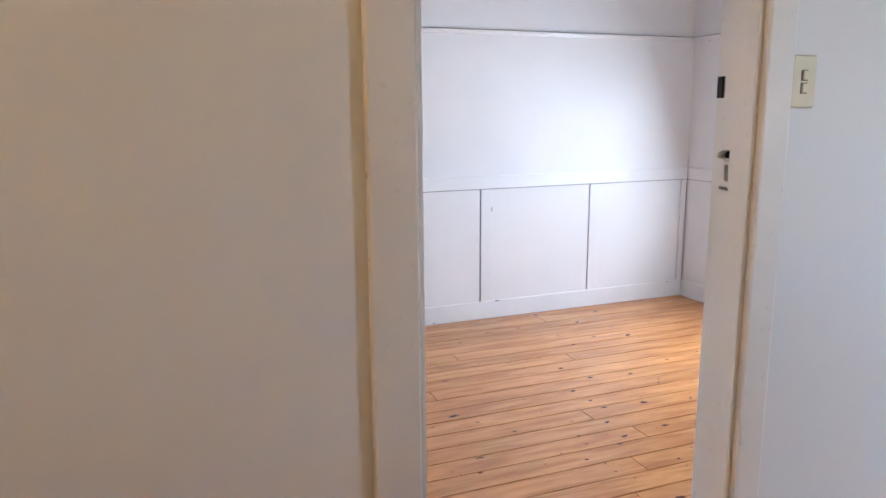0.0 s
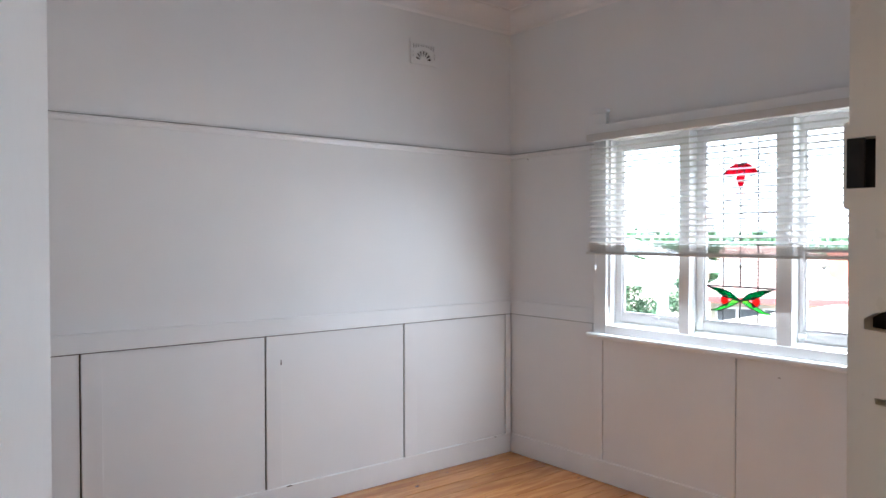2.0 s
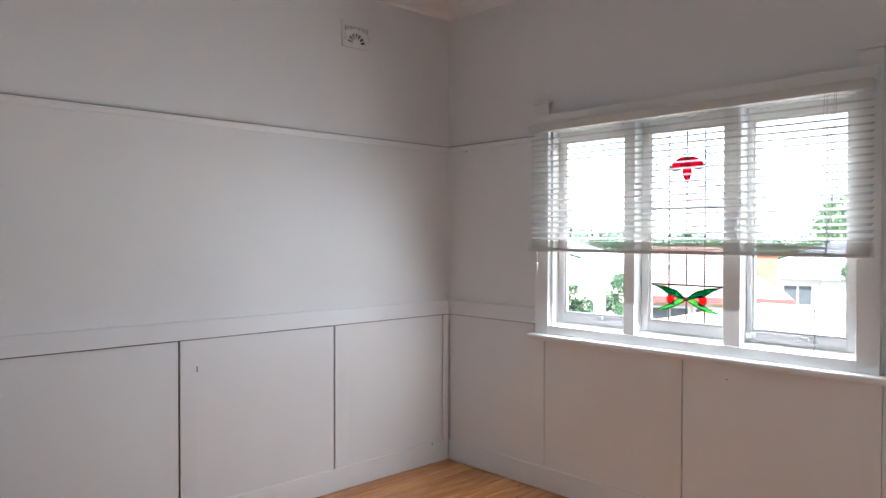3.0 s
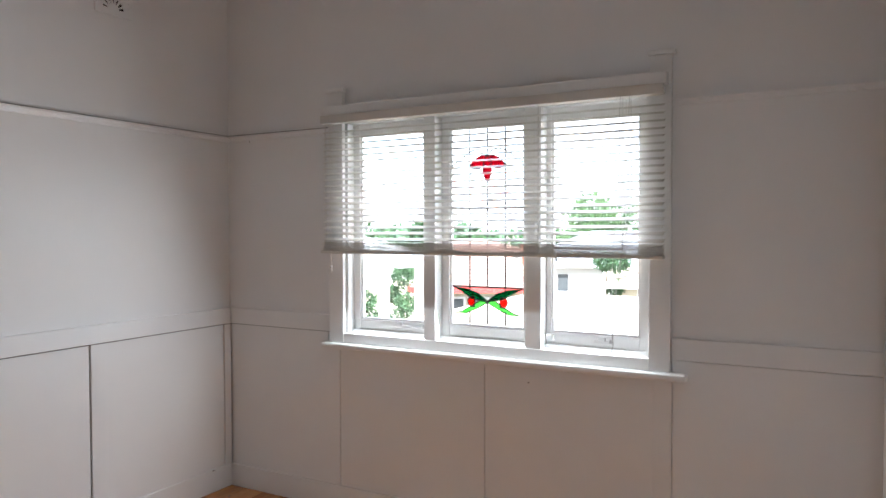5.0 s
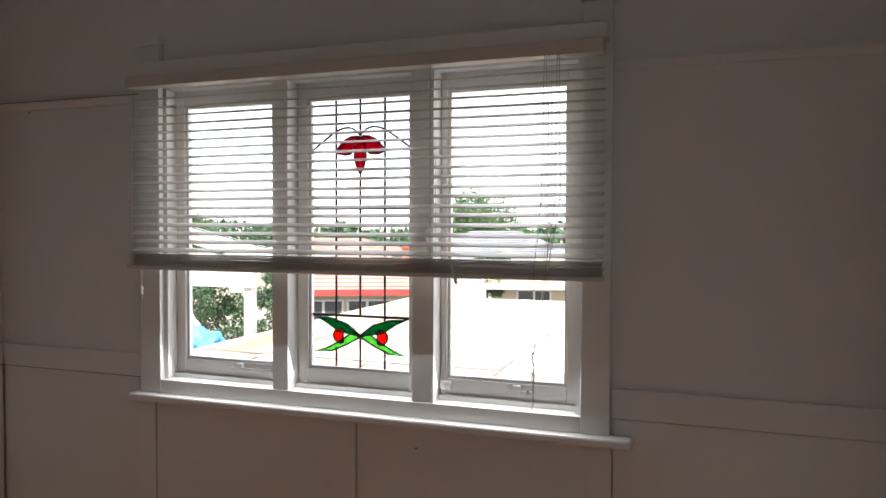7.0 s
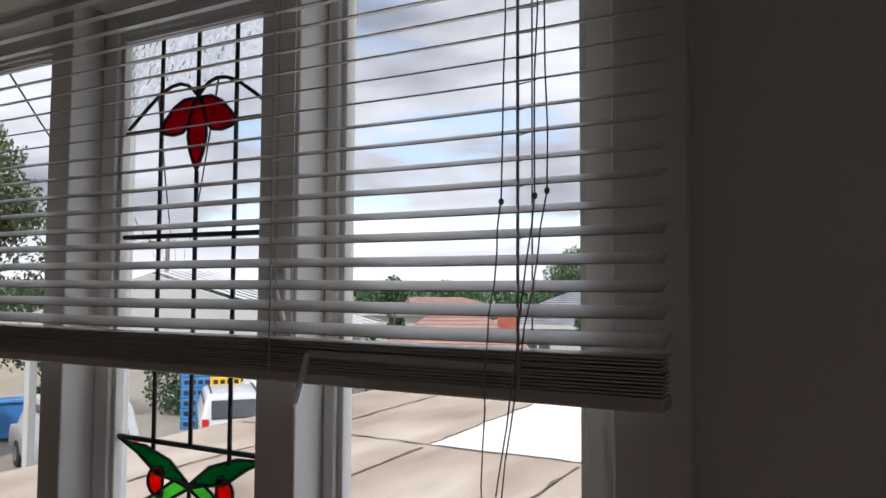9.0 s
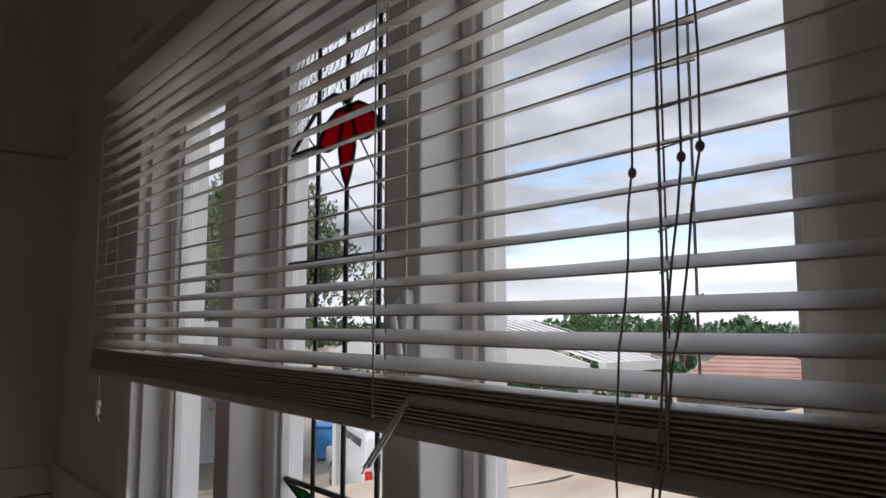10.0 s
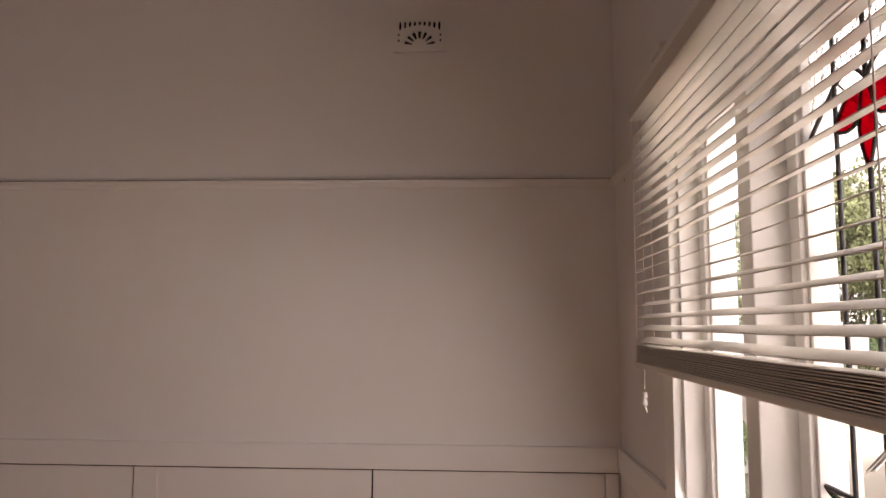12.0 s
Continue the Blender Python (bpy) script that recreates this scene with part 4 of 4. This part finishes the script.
def tree(x, y, height, spread, material, label, seed, trunk=0.3, leaf=0.28, count=700, low=0.25, tall=1.0, name="tree", z0=GZ):
    """Trunk, forked limbs and a crown of tufts gathered in uneven masses."""
    r = random.Random(seed)
    t = thing(name, (x, y, z0), label, "tree")
    lines = []
    fork = height * (low + 0.15)
    trunk_pts = [(0, 0, -0.1), (r.uniform(-0.1, 0.1), r.uniform(-0.1, 0.1), fork * 0.5), (r.uniform(-0.2, 0.2), r.uniform(-0.2, 0.2), fork)]
    bm = bmesh.new()
    rings = []
    path = trunk_pts + [(trunk_pts[-1][0] * 1.5, trunk_pts[-1][1] * 1.5, height * 0.8)]
    for k, p in enumerate(path):
        rad = trunk * (1 - 0.28 * k) * 0.5 + 0.01
        rings.append([bm.verts.new((p[0] + rad * math.cos(a * 0.785), p[1] + rad * math.sin(a * 0.785), p[2])) for a in range(8)])
    for a, b in zip(rings, rings[1:]):
        for i in range(8):
            bm.faces.new((a[i], a[(i + 1) % 8], b[(i + 1) % 8], b[i]))
    part("trunk", bm, BARK, t, "", True)
    masses = []
    for k in range(max(6, int(spread * 5))):
        a, d, h = r.uniform(0, 6.283), spread * math.sqrt(r.uniform(0.0, 1.0)) * 0.72, r.uniform(0, 1)
        zz = height * (low + (1 - low) * h)
        d *= (1.0 - 0.75 * h ** 1.6) if tall > 1 else math.sqrt(max(0.12, 1 - (2 * h - 0.9) ** 2 * 0.8))
        masses.append((Vector((d * math.cos(a), d * math.sin(a), zz)), spread * r.uniform(0.22, 0.42)))
    for c, _ in masses[:10]:
        lines.append([trunk_pts[-1], tuple((Vector(trunk_pts[-1]) + c) / 2 + Vector((0, 0, 0.1))), tuple(c)])
    part("limb", tube("limb", lines, trunk * 0.11, BARK, 1), None, t)
    bm = bmesh.new()
    per = max(4, count // len(masses))
    for c, rad in masses:
        for _ in range(per):
            d = Vector((r.gauss(0, 1), r.gauss(0, 1), r.gauss(0, 0.8))).normalized() * rad * r.uniform(0.55, 1.05)
            clump(bm, c + d, leaf, r)
    part("crown", bm, material, t)
    return t


def hip_roof(bm, w, d, z0, rise, over, course=0.33):
    """Courses of tiles as stepped bands up to a short ridge."""
    n = max(4, int(math.hypot(d / 2 + over, rise) / course))
    ridge = max(0.4, (w - d) / 2)
    for k in range(n):
        f0, f1 = k / n, (k + 1) / n
        a = (w / 2 + over) * (1 - f0) + ridge * f0, (d / 2 + over) * (1 - f0) + 0.02 * f0
        b = (w / 2 + over) * (1 - f1) + ridge * f1, (d / 2 + over) * (1 - f1) + 0.02 * f1
        za, zb = z0 + rise * f0 + 0.035, z0 + rise * f1
        lo = [bm.verts.new((sx * a[0], sy * a[1], za)) for sx, sy in ((-1, -1), (1, -1), (1, 1), (-1, 1))]
        dn = [bm.verts.new((sx * a[0], sy * a[1], za - 0.035)) for sx, sy in ((-1, -1), (1, -1), (1, 1), (-1, 1))]
        hi = [bm.verts.new((sx * b[0], sy * b[1], zb)) for sx, sy in ((-1, -1), (1, -1), (1, 1), (-1, 1))]
        for i in range(4):
            j = (i + 1) % 4
            bm.faces.new((dn[i], dn[j], lo[j], lo[i]))
            bm.faces.new((lo[i], lo[j], hi[j], hi[i]))
        if k == n - 1:
            bm.faces.new(hi)
    return bm


def house(x, y, yaw, w, d, wall_h, rise, wall_mat, roof_mat, fascia_mat, label, chimney=None, doors=True):
    """A one-storey house: walls with set-back windows, hipped tile roof, fascia, chimney."""
    h = thing("house", (x, y, GZ), label, "house")
    h.rotation_euler = (0, 0, radians(yaw))
    part("wall", boxes((-w / 2, w / 2, -d / 2, d / 2, -0.1, wall_h)), wall_mat, h)
    roof = part("roof", hip_roof(bmesh.new(), w, d, wall_h, rise, 0.5), roof_mat, h)
    part("fascia", boxes((-w / 2 - 0.52, w / 2 + 0.52, -d / 2 - 0.54, -d / 2 - 0.50, wall_h - 0.16, wall_h + 0.06), (-w / 2 - 0.54, -w / 2 - 0.50, -d / 2 - 0.5, d / 2 + 0.5, wall_h - 0.16, wall_h + 0.06)), fascia_mat, h)
    for k, u in enumerate((-0.3, 0.05, 0.33)):
        win = part("window", boxes((w * u - 0.75, w * u + 0.75, -d / 2 - 0.05, -d / 2 + 0.02, 0.95, 2.1)), SHED, h)
        for s in (-1, 1):
            part("pane", boxes((w * u + s * 0.36 - 0.31, w * u + s * 0.36 + 0.31, -d / 2 - 0.058, -d / 2 - 0.04, 1.02, 2.03)), PANE, win)
        win = part("window", boxes((-w / 2 - 0.05, -w / 2 + 0.02, d * u - 0.7, d * u + 0.7, 0.95, 2.1)), SHED, h)
        part("pane", boxes((-w / 2 - 0.058, -w / 2 - 0.04, d * u - 0.62, d * u + 0.62, 1.02, 2.03)), PANE, win)
    if chimney:
        cx, cy, ch = chimney
        c = part("chimney", boxes((cx - 0.4, cx + 0.4, cy - 0.3, cy + 0.3, wall_h, wall_h + ch)), BRICK, h, "red brick chimney")
        part("chimney_cap", boxes((cx - 0.46, cx + 0.46, cy - 0.36, cy + 0.36, wall_h + ch, wall_h + ch + 0.12)), BRICK, c)
    return h


house(25.3, 10.5, -65, 4.6, 7.5, 2.45, 1.6, CREAMWALL, REDTILE, REDPAINT, "cream rendered house with a red tiled hip roof", (2.05, -1.2, 1.5))
house(43.0, 9.5, -72, 12.0, 9.0, 2.6, 2.0, GREYWALL, GREYTILE, SHED, "pale house with a dark grey tiled roof", None)
house(33.0, 2.2, -75, 9.0, 8.0, 2.3, 1.5, CREAMWALL, TANTILE, SHED, "cream house with a tan tiled roof", None)
house(60.0, 30.0, -55, 14.0, 9.0, 2.4, 1.4, GREYWALL, REDTILE, SHED, "far house with a faded red tiled roof", None)
house(52.0, -6.0, -80, 13.0, 9.0, 2.6, 2.2, GREYWALL, GREYTILE, SHED, "far pale house with a grey roof", None)

# white carport beside the flat roof
carport = thing("carport", (7.3, 6.95, GZ), "white steel carport with a low gable roof", "carport")
part("gable", extrude_profile([(-3.35, 3.82), (3.35, 3.82), (3.35, 4.16), (0, 4.92), (-3.35, 4.16)], "x", -0.12, -0.06), SHED, carport)
rib = boxes()
for side in (-1, 1):
    for k in range(7):
        u0 = k * 0.2
        for (q0, q1, dz) in ((0.0, 0.16, 0.0), (0.16, 0.2, 0.03)):
            vs = [rib.verts.new((u0 + q, side * v, z + dz)) for q, v, z in ((q0, 0, 4.96), (q1, 0, 4.96), (q1, 3.5, 4.17), (q0, 3.5, 4.17))]
            rib.faces.new(vs)
part("roof_sheet", rib, SHED, carport, "ribbed white roof sheet")
part("gutter", boxes((0, 1.4, -3.58, -3.44, 4.05, 4.18)), SHED, carport)
part("gutter", boxes((0, 1.4, 3.44, 3.58, 4.05, 4.18)), SHED, carport)
for px, py in ((0.0, -3.2), (0.0, 3.2), (1.2, -3.2), (1.2, 3.2)):
    part("post", boxes((px - 0.07, px + 0.07, py - 0.07, py + 0.07, 0.0, 4.1)), SHED, carport)
awning = thing("awning", (3.0, 16.5, GZ), "long white flat awning on posts", "awning")
part("fascia", boxes((-4.0, 6.5, 0.0, 0.1, 3.9, 4.75)), SHED, awning)
part("deck", boxes((-4.0, 6.5, 0.1, 5.0, 4.55, 4.70)), SHED, awning)
for px in (-3.5, 0.0, 3.2, 6.2):
    part("post", boxes((px - 0.06, px + 0.06, 0.15, 0.27, 0.0, 4.55)), SHED, awning)
part("back_wall", boxes((-4.0, 6.5, 4.9, 5.0, 0.0, 4.55)), GREYWALL, awning)


def car(x, y, yaw, label, length=4.7, height=1.75, wagon=True):
    """A parked wagon: shaped body, glass, wheels, lamps, bars."""
    c = thing("car", (x, y, GZ + 0.02), label, "car")
    c.rotation_euler = (0, 0, radians(yaw))
    l, h = length, height
    prof = [(-l / 2, 0.42), (-l / 2 + 0.02, 0.95), (-l / 2 + 0.10, 1.05), (-l / 2 + 0.32, h - 0.12), (-l / 2 + 0.5, h), (l * 0.12, h), (l * 0.20, h - 0.07), (l * 0.33, 1.08), (l / 2 - 0.12, 0.98), (l / 2, 0.72), (l / 2, 0.40), (0, 0.32)]
    bm = bmesh.new()
    rings = []
    for yy, k in ((-0.90, 0.965), (-0.82, 1.0), (0.82, 1.0), (0.90, 0.965)):
        rings.append([bm.verts.new((u, yy * (1.0 if v < 1.1 else 0.86), 0.4 + (v - 0.4) * k)) for u, v in prof])
    n = len(prof)
    for a, b in zip(rings, rings[1:]):
        for i in range(n):
            bm.faces.new((a[i], a[(i + 1) % n], b[(i + 1) % n], b[i]))
    bm.faces.new(rings[0][::-1])
    bm.faces.new(rings[-1])
    bmesh.ops.recalc_face_normals(bm, faces=bm.faces)
    bmesh.ops.bevel(bm, geom=bm.edges[:], offset=0.02, segments=1, affect="EDGES")
    part("body", bm, WHITECAR, c, "", True)
    bm = boxes((-0.03, 0.03, -0.62, 0.62, 0, 0.5), bevel=0.01)
    bmesh.ops.transform(bm, matrix=Matrix.Translation((-l / 2 + 0.10, 0, 1.10)) @ Matrix.Rotation(radians(22), 4, "Y"), verts=bm.verts)
    part("rear_window", bm, PANE, c)
    for s in (-1, 1):
        for u0, u1 in ((-l * 0.36, -l * 0.13), (-l * 0.11, l * 0.12)):
            part("side_window", boxes((u0, u1, s * 0.80 - 0.02, s * 0.80 + 0.02, 1.12, h - 0.17), bevel=0.008), PANE, c)
        part("tail_lamp", boxes((-l / 2 - 0.012, -l / 2 + 0.05, s * 0.78 - 0.09, s * 0.78 + 0.09, 0.82, 1.12), bevel=0.01), TAIL, c)
        part("roof_bar", boxes((-l * 0.35, l * 0.08, s * 0.62 - 0.02, s * 0.62 + 0.02, h + 0.02, h + 0.06), bevel=0.008), RUBBER, c)
        for u in (-l * 0.30, l * 0.31):
            bm = bmesh.new()
            bmesh.ops.create_cone(bm, cap_ends=True, segments=20, radius1=0.34, radius2=0.34, depth=0.22, matrix=Matrix.Translation((u, s * 0.80, 0.34)) @ Matrix.Rotation(radians(90), 4, "X"))
            wheel = part("wheel", bm, RUBBER, c, "", False)
            bm = bmesh.new()
            bmesh.ops.create_cone(bm, cap_ends=True, segments=20, radius1=0.2, radius2=0.16, depth=0.03, matrix=Matrix.Translation((u, s * 0.915, 0.34)) @ Matrix.Rotation(radians(90), 4, "X"))
            part("rim", bm, STEEL, wheel)
    part("number_plate", boxes((-l / 2 - 0.015, -l / 2 + 0.02, -0.2, 0.2, 0.62, 0.74)), CREAM, c)
    return c


car(15.3, 13.0, 48, "white station wagon with a grey rear window", 3.9, 1.72)
car(11.0, 14.2, 70, "white van with black side windows and roof bars", 4.9, 1.95)
crate_at = ((16.9, 15.9, BLUEPL, "stack of blue plastic crates in the yard"), (17.5, 15.2, YELLOWPL, "stack of yellow plastic crates in the yard"))
for x, y, m, lab in crate_at:
    stack = thing("crate_stack", (x, y, GZ + 0.02), lab, "crates")
    stack.rotation_euler = (0, 0, radians(-45))
    for k in range(6):
        cr = part("crate", boxes((-0.62, 0.62, -0.45, 0.45, 0.34 * k, 0.34 * k + 0.325), bevel=0.02), m, stack)
        for q in range(5):
            part("slot", boxes((-0.52 + 0.22 * q, -0.37 + 0.22 * q, -0.454, -0.446, 0.34 * k + 0.10, 0.34 * k + 0.24)), RUBBER, cr)


bin_thing = thing("rubbish_bin", (12.6, 19.3, GZ + 0.02), "large blue plastic rubbish bin with a closed lid", "bin")
bin_thing.rotation_euler = (0, 0, radians(-30))
bm = boxes((-0.50, 0.50, -0.36, 0.36, 0.10, 1.14), bevel=0.03)
for v in bm.verts:
    v.co.x, v.co.y = v.co.x * (0.84 + 0.14 * v.co.z), v.co.y * (0.84 + 0.14 * v.co.z)
part("body", bm, BLUEPL, bin_thing)
part("lid", boxes((-0.54, 0.54, -0.42, 0.40, 1.15, 1.24), bevel=0.03), BLUEPL, bin_thing)
for u in (-0.36, 0.36):
    bm = bmesh.new()
    bmesh.ops.create_cone(bm, cap_ends=True, segments=14, radius1=0.11, radius2=0.11, depth=0.06, matrix=Matrix.Translation((u, 0.30, 0.11)) @ Matrix.Rotation(radians(90), 4, "Y"))
    part("wheel", bm, RUBBER, bin_thing)


def cover(x, y, w, d, h, material, label, seed):
    """A crumpled sheet thrown over a stack."""
    t = thing("tarpaulin", (x, y, GZ + 0.02), label, "tarpaulin")
    bm = bmesh.new()
    bmesh.ops.create_icosphere(bm, subdivisions=4, radius=1.0)
    for v in bm.verts:
        c = v.co + Vector((seed, 0, 0))
        v.co *= 1 + 0.25 * noise.noise(c * 2.3) + 0.08 * noise.noise(c * 7)
        v.co = Vector((v.co.x * w, v.co.y * d, max(0.0, h * (0.55 + 0.45 * v.co.z))))
    part("sheet", bm, material, t)


cover(18.1, 14.3, 0.8, 0.9, 2.0, WHITECAR, "pale tarpaulin sheet bulging over a stack", 3)
cover(16.3, 11.9, 0.9, 0.9, 1.6, BLUEPL, "crumpled blue tarpaulin over a stack", 0)

# trees and hedges
tree(10.5, 21.5, 9.2, 4.2, OLIVE, "large spreading olive-green gum tree", 3, 0.55, 0.15, 10000, 0.30)
tree(2.5, 24.5, 7.6, 3.6, LEAF, "leafy green tree in the garden", 5, 0.4, 0.15, 6000, 0.15)
tree(19.0, 10.8, 3.5, 1.5, DARKLEAF, "dense dark green shrub by the yard", 7, 0.14, 0.10, 1500, 0.06)
tree(23.0, 19.5, 4.6, 2.3, LEAF, "bushy green tree behind the carport", 9, 0.25, 0.15, 1500, 0.1)
tree(26.0, 24.5, 4.4, 2.4, OLIVE, "olive green tree behind the carport", 10, 0.25, 0.15, 1400, 0.1)
tree(21.7, 15.7, 4.2, 2.2, DARKLEAF, "dense dark green hedge tree", 31, 0.2, 0.14, 1700, 0.03)
tree(19.3, 18.4, 4.3, 2.2, DARKLEAF, "dense dark green hedge tree", 32, 0.2, 0.14, 1700, 0.03)
tree(15.0, 21.0, 3.8, 2.0, DARKLEAF, "dark green garden bush", 12, 0.2, 0.13, 1300, 0.05)
tree(28.0, 5.6, 3.9, 1.3, DARKLEAF, "tall clipped dark green cypress", 13, 0.16, 0.12, 1300, 0.02, 2.0)
tree(57.0, 15.2, 7.0, 5.0, LEAF, "broad green street tree", 15, 0.4, 0.24, 3600, 0.2)
tree(44.0, 25.0, 5.0, 1.6, DARKLEAF, "dark pointed conifer among roofs", 16, 0.3, 0.22, 1100, 0.08, 2.0)
tree(48.0, 37.0, 5.6, 2.4, LEAF, "green garden tree among far roofs", 18, 0.3, 0.25, 1000, 0.1)
tree(4.2, 12.5, 3.0, 1.4, LEAF, "green garden shrub under the awning", 19, 0.14, 0.11, 1200, 0.05)

# far line of trees, past counting
bm = bmesh.new()
r = random.Random(77)
for k in range(1500):
    a = radians(r.uniform(-20, 95))
    d = r.uniform(120, 190)
    h = 3.0 + 4.0 * abs(noise.noise(Vector((a * 9, 0.3, 0)))) + 2.0 * noise.noise(Vector((a * 40, 4, 0)))
    for _ in range(3):
        clump(bm, Vector((d * math.cos(a), d * math.sin(a), GZ + r.uniform(0.0, max(1.0, h)))), 1.5, r)
far_trees = part("far_trees", bm, DARKLEAF, None)
tagged(far_trees, "distant line of dark green trees", "trees", kind="stuff")

# power pole and wires
px, py = 29.0, 31.5
pole = thing("power_pole", (px, py, GZ), "grey timber power pole with a crossarm", "pole")
bm = bmesh.new()
bmesh.ops.create_cone(bm, cap_ends=True, segments=14, radius1=0.17, radius2=0.12, depth=7.8, matrix=Matrix.Translation((0, 0, 3.9)))
part("post", bm, POLEWOOD, pole, "", True)
arm = part("crossarm", boxes((-1.1, 1.1, -0.05, 0.05, 7.25, 7.37)), POLEWOOD, pole)
pole.rotation_euler = (0, 0, radians(-42))
for u in (-1.0, -0.4, 0.4, 1.0):
    bm = bmesh.new()
    bmesh.ops.create_cone(bm, cap_ends=True, segments=10, radius1=0.05, radius2=0.03, depth=0.16, matrix=Matrix.Translation((u, 0, 7.45)))
    part("insulator", bm, GREYWALL, arm)
ca, sa = math.cos(radians(-42)), math.sin(radians(-42))
wires = []
for u in (-1.0, -0.4, 0.4, 1.0):
    for s in (-1, 1):
        pts = []
        for k in range(15):
            t = k / 14
            ly, lz = s * 45 * t, 7.55 - 1.2 * 4 * t * (1 - t)
            pts.append((px + u * ca - ly * sa, py + u * sa + ly * ca, GZ + lz))
        wires.append(pts)
tagged(part("power_lines", tube("power_lines", wires, 0.012, RUBBER, 1), None, None), "thin black overhead power lines", "power lines", kind="stuff")

# ---- small marks in the room ----
def chip(x, y, z, sx, sz, seed, wall="vent"):
    r = random.Random(seed)
    pts = [(math.cos(a) * sx * r.uniform(0.6, 1.1), math.sin(a) * sz * r.uniform(0.6, 1.1)) for a in [i * 0.785 for i in range(8)]]
    if wall == "vent":
        m = Matrix(((1, 0, 0, x), (0, 0, 1, y), (0, 1, 0, z), (0, 0, 0, 1)))
    else:
        m = Matrix(((0, 0, 1, x), (1, 0, 0, y), (0, 1, 0, z), (0, 0, 0, 1)))
    ob = part("paint_chip", cut_plate("paint_chip", pts, [], 0.0008, m, CHIP), None, None)
    return tagged(ob, "small dark chip in the white paint", "mark", kind="structure")


chip(-1.745, -0.0180, 0.812, 0.004, 0.022, 1)
chip(-1.70, -0.0206, 0.128, 0.022, 0.004, 2)
chip(-0.16, -0.0206, 0.127, 0.012, 0.003, 3)
chip(-0.0101, -1.90, 0.80, 0.006, 0.003, 4, "window")
chip(-0.0006, -0.17, 2.02, 0.005, 0.004, 5, "window")
chip(-2.20, -0.0206, 0.012, 0.012, 0.004, 6)

# ---- floorboards ----
floor = tagged(new("floor"), "polished honey-coloured pine floorboards with dark knots", "floor", kind="structure")
part("subfloor", boxes((-L, 0.0, -W, 0.0, -0.06, -0.022)), GAP_AND_SHADE, floor)
rb = random.Random(8)
BWID = 0.1305
board_meshes = {}


def board_mesh(length):
    key = round(length, 3)
    if key not in board_meshes:
        bm = boxes((-length / 2, length / 2, -BWID / 2 + 0.0028, BWID / 2 - 0.0028, -0.022, 0.0), bevel=0.0012)
        board_meshes[key] = mesh_of("floorboard", bm, WOOD)
    return board_meshes[key]


y = 0.0
row = 0
while y > -W - 0.02:
    cut = -L + (0.3 + 0.4 * rb.random()) * L if row % 2 else None
    spans = [(-L, 0.0)] if cut is None else [(-L, cut - 0.001), (cut + 0.002, 0.0)]
    for a, b in spans:
        ob = part("floorboard", board_mesh(b - a), None, floor)
        ob.location = ((a + b) / 2, y - BWID / 2, rb.uniform(-0.0008, 0.0))
    y -= BWID
    row += 1
bm = bmesh.new()
for k in range(26):
    for x in (-0.42, -0.87, -1.32, -1.77, -2.22, -2.67, -3.12, -3.57, -4.02):
        for dy in (0.03, 0.10):
            cx, cy = x + rb.uniform(-0.012, 0.012), -BWID * k - dy + rb.uniform(-0.006, 0.006)
            if cy > -W:
                vs = [bm.verts.new((cx + 0.0018 * math.cos(i * 1.047), cy + 0.0018 * math.sin(i * 1.047), 0.0008)) for i in range(6)]
                bm.faces.new(vs)
nails = part("nail_holes", bm, CHIP, floor)
tagged(nails, "dark filled nail holes", kind="stuff")
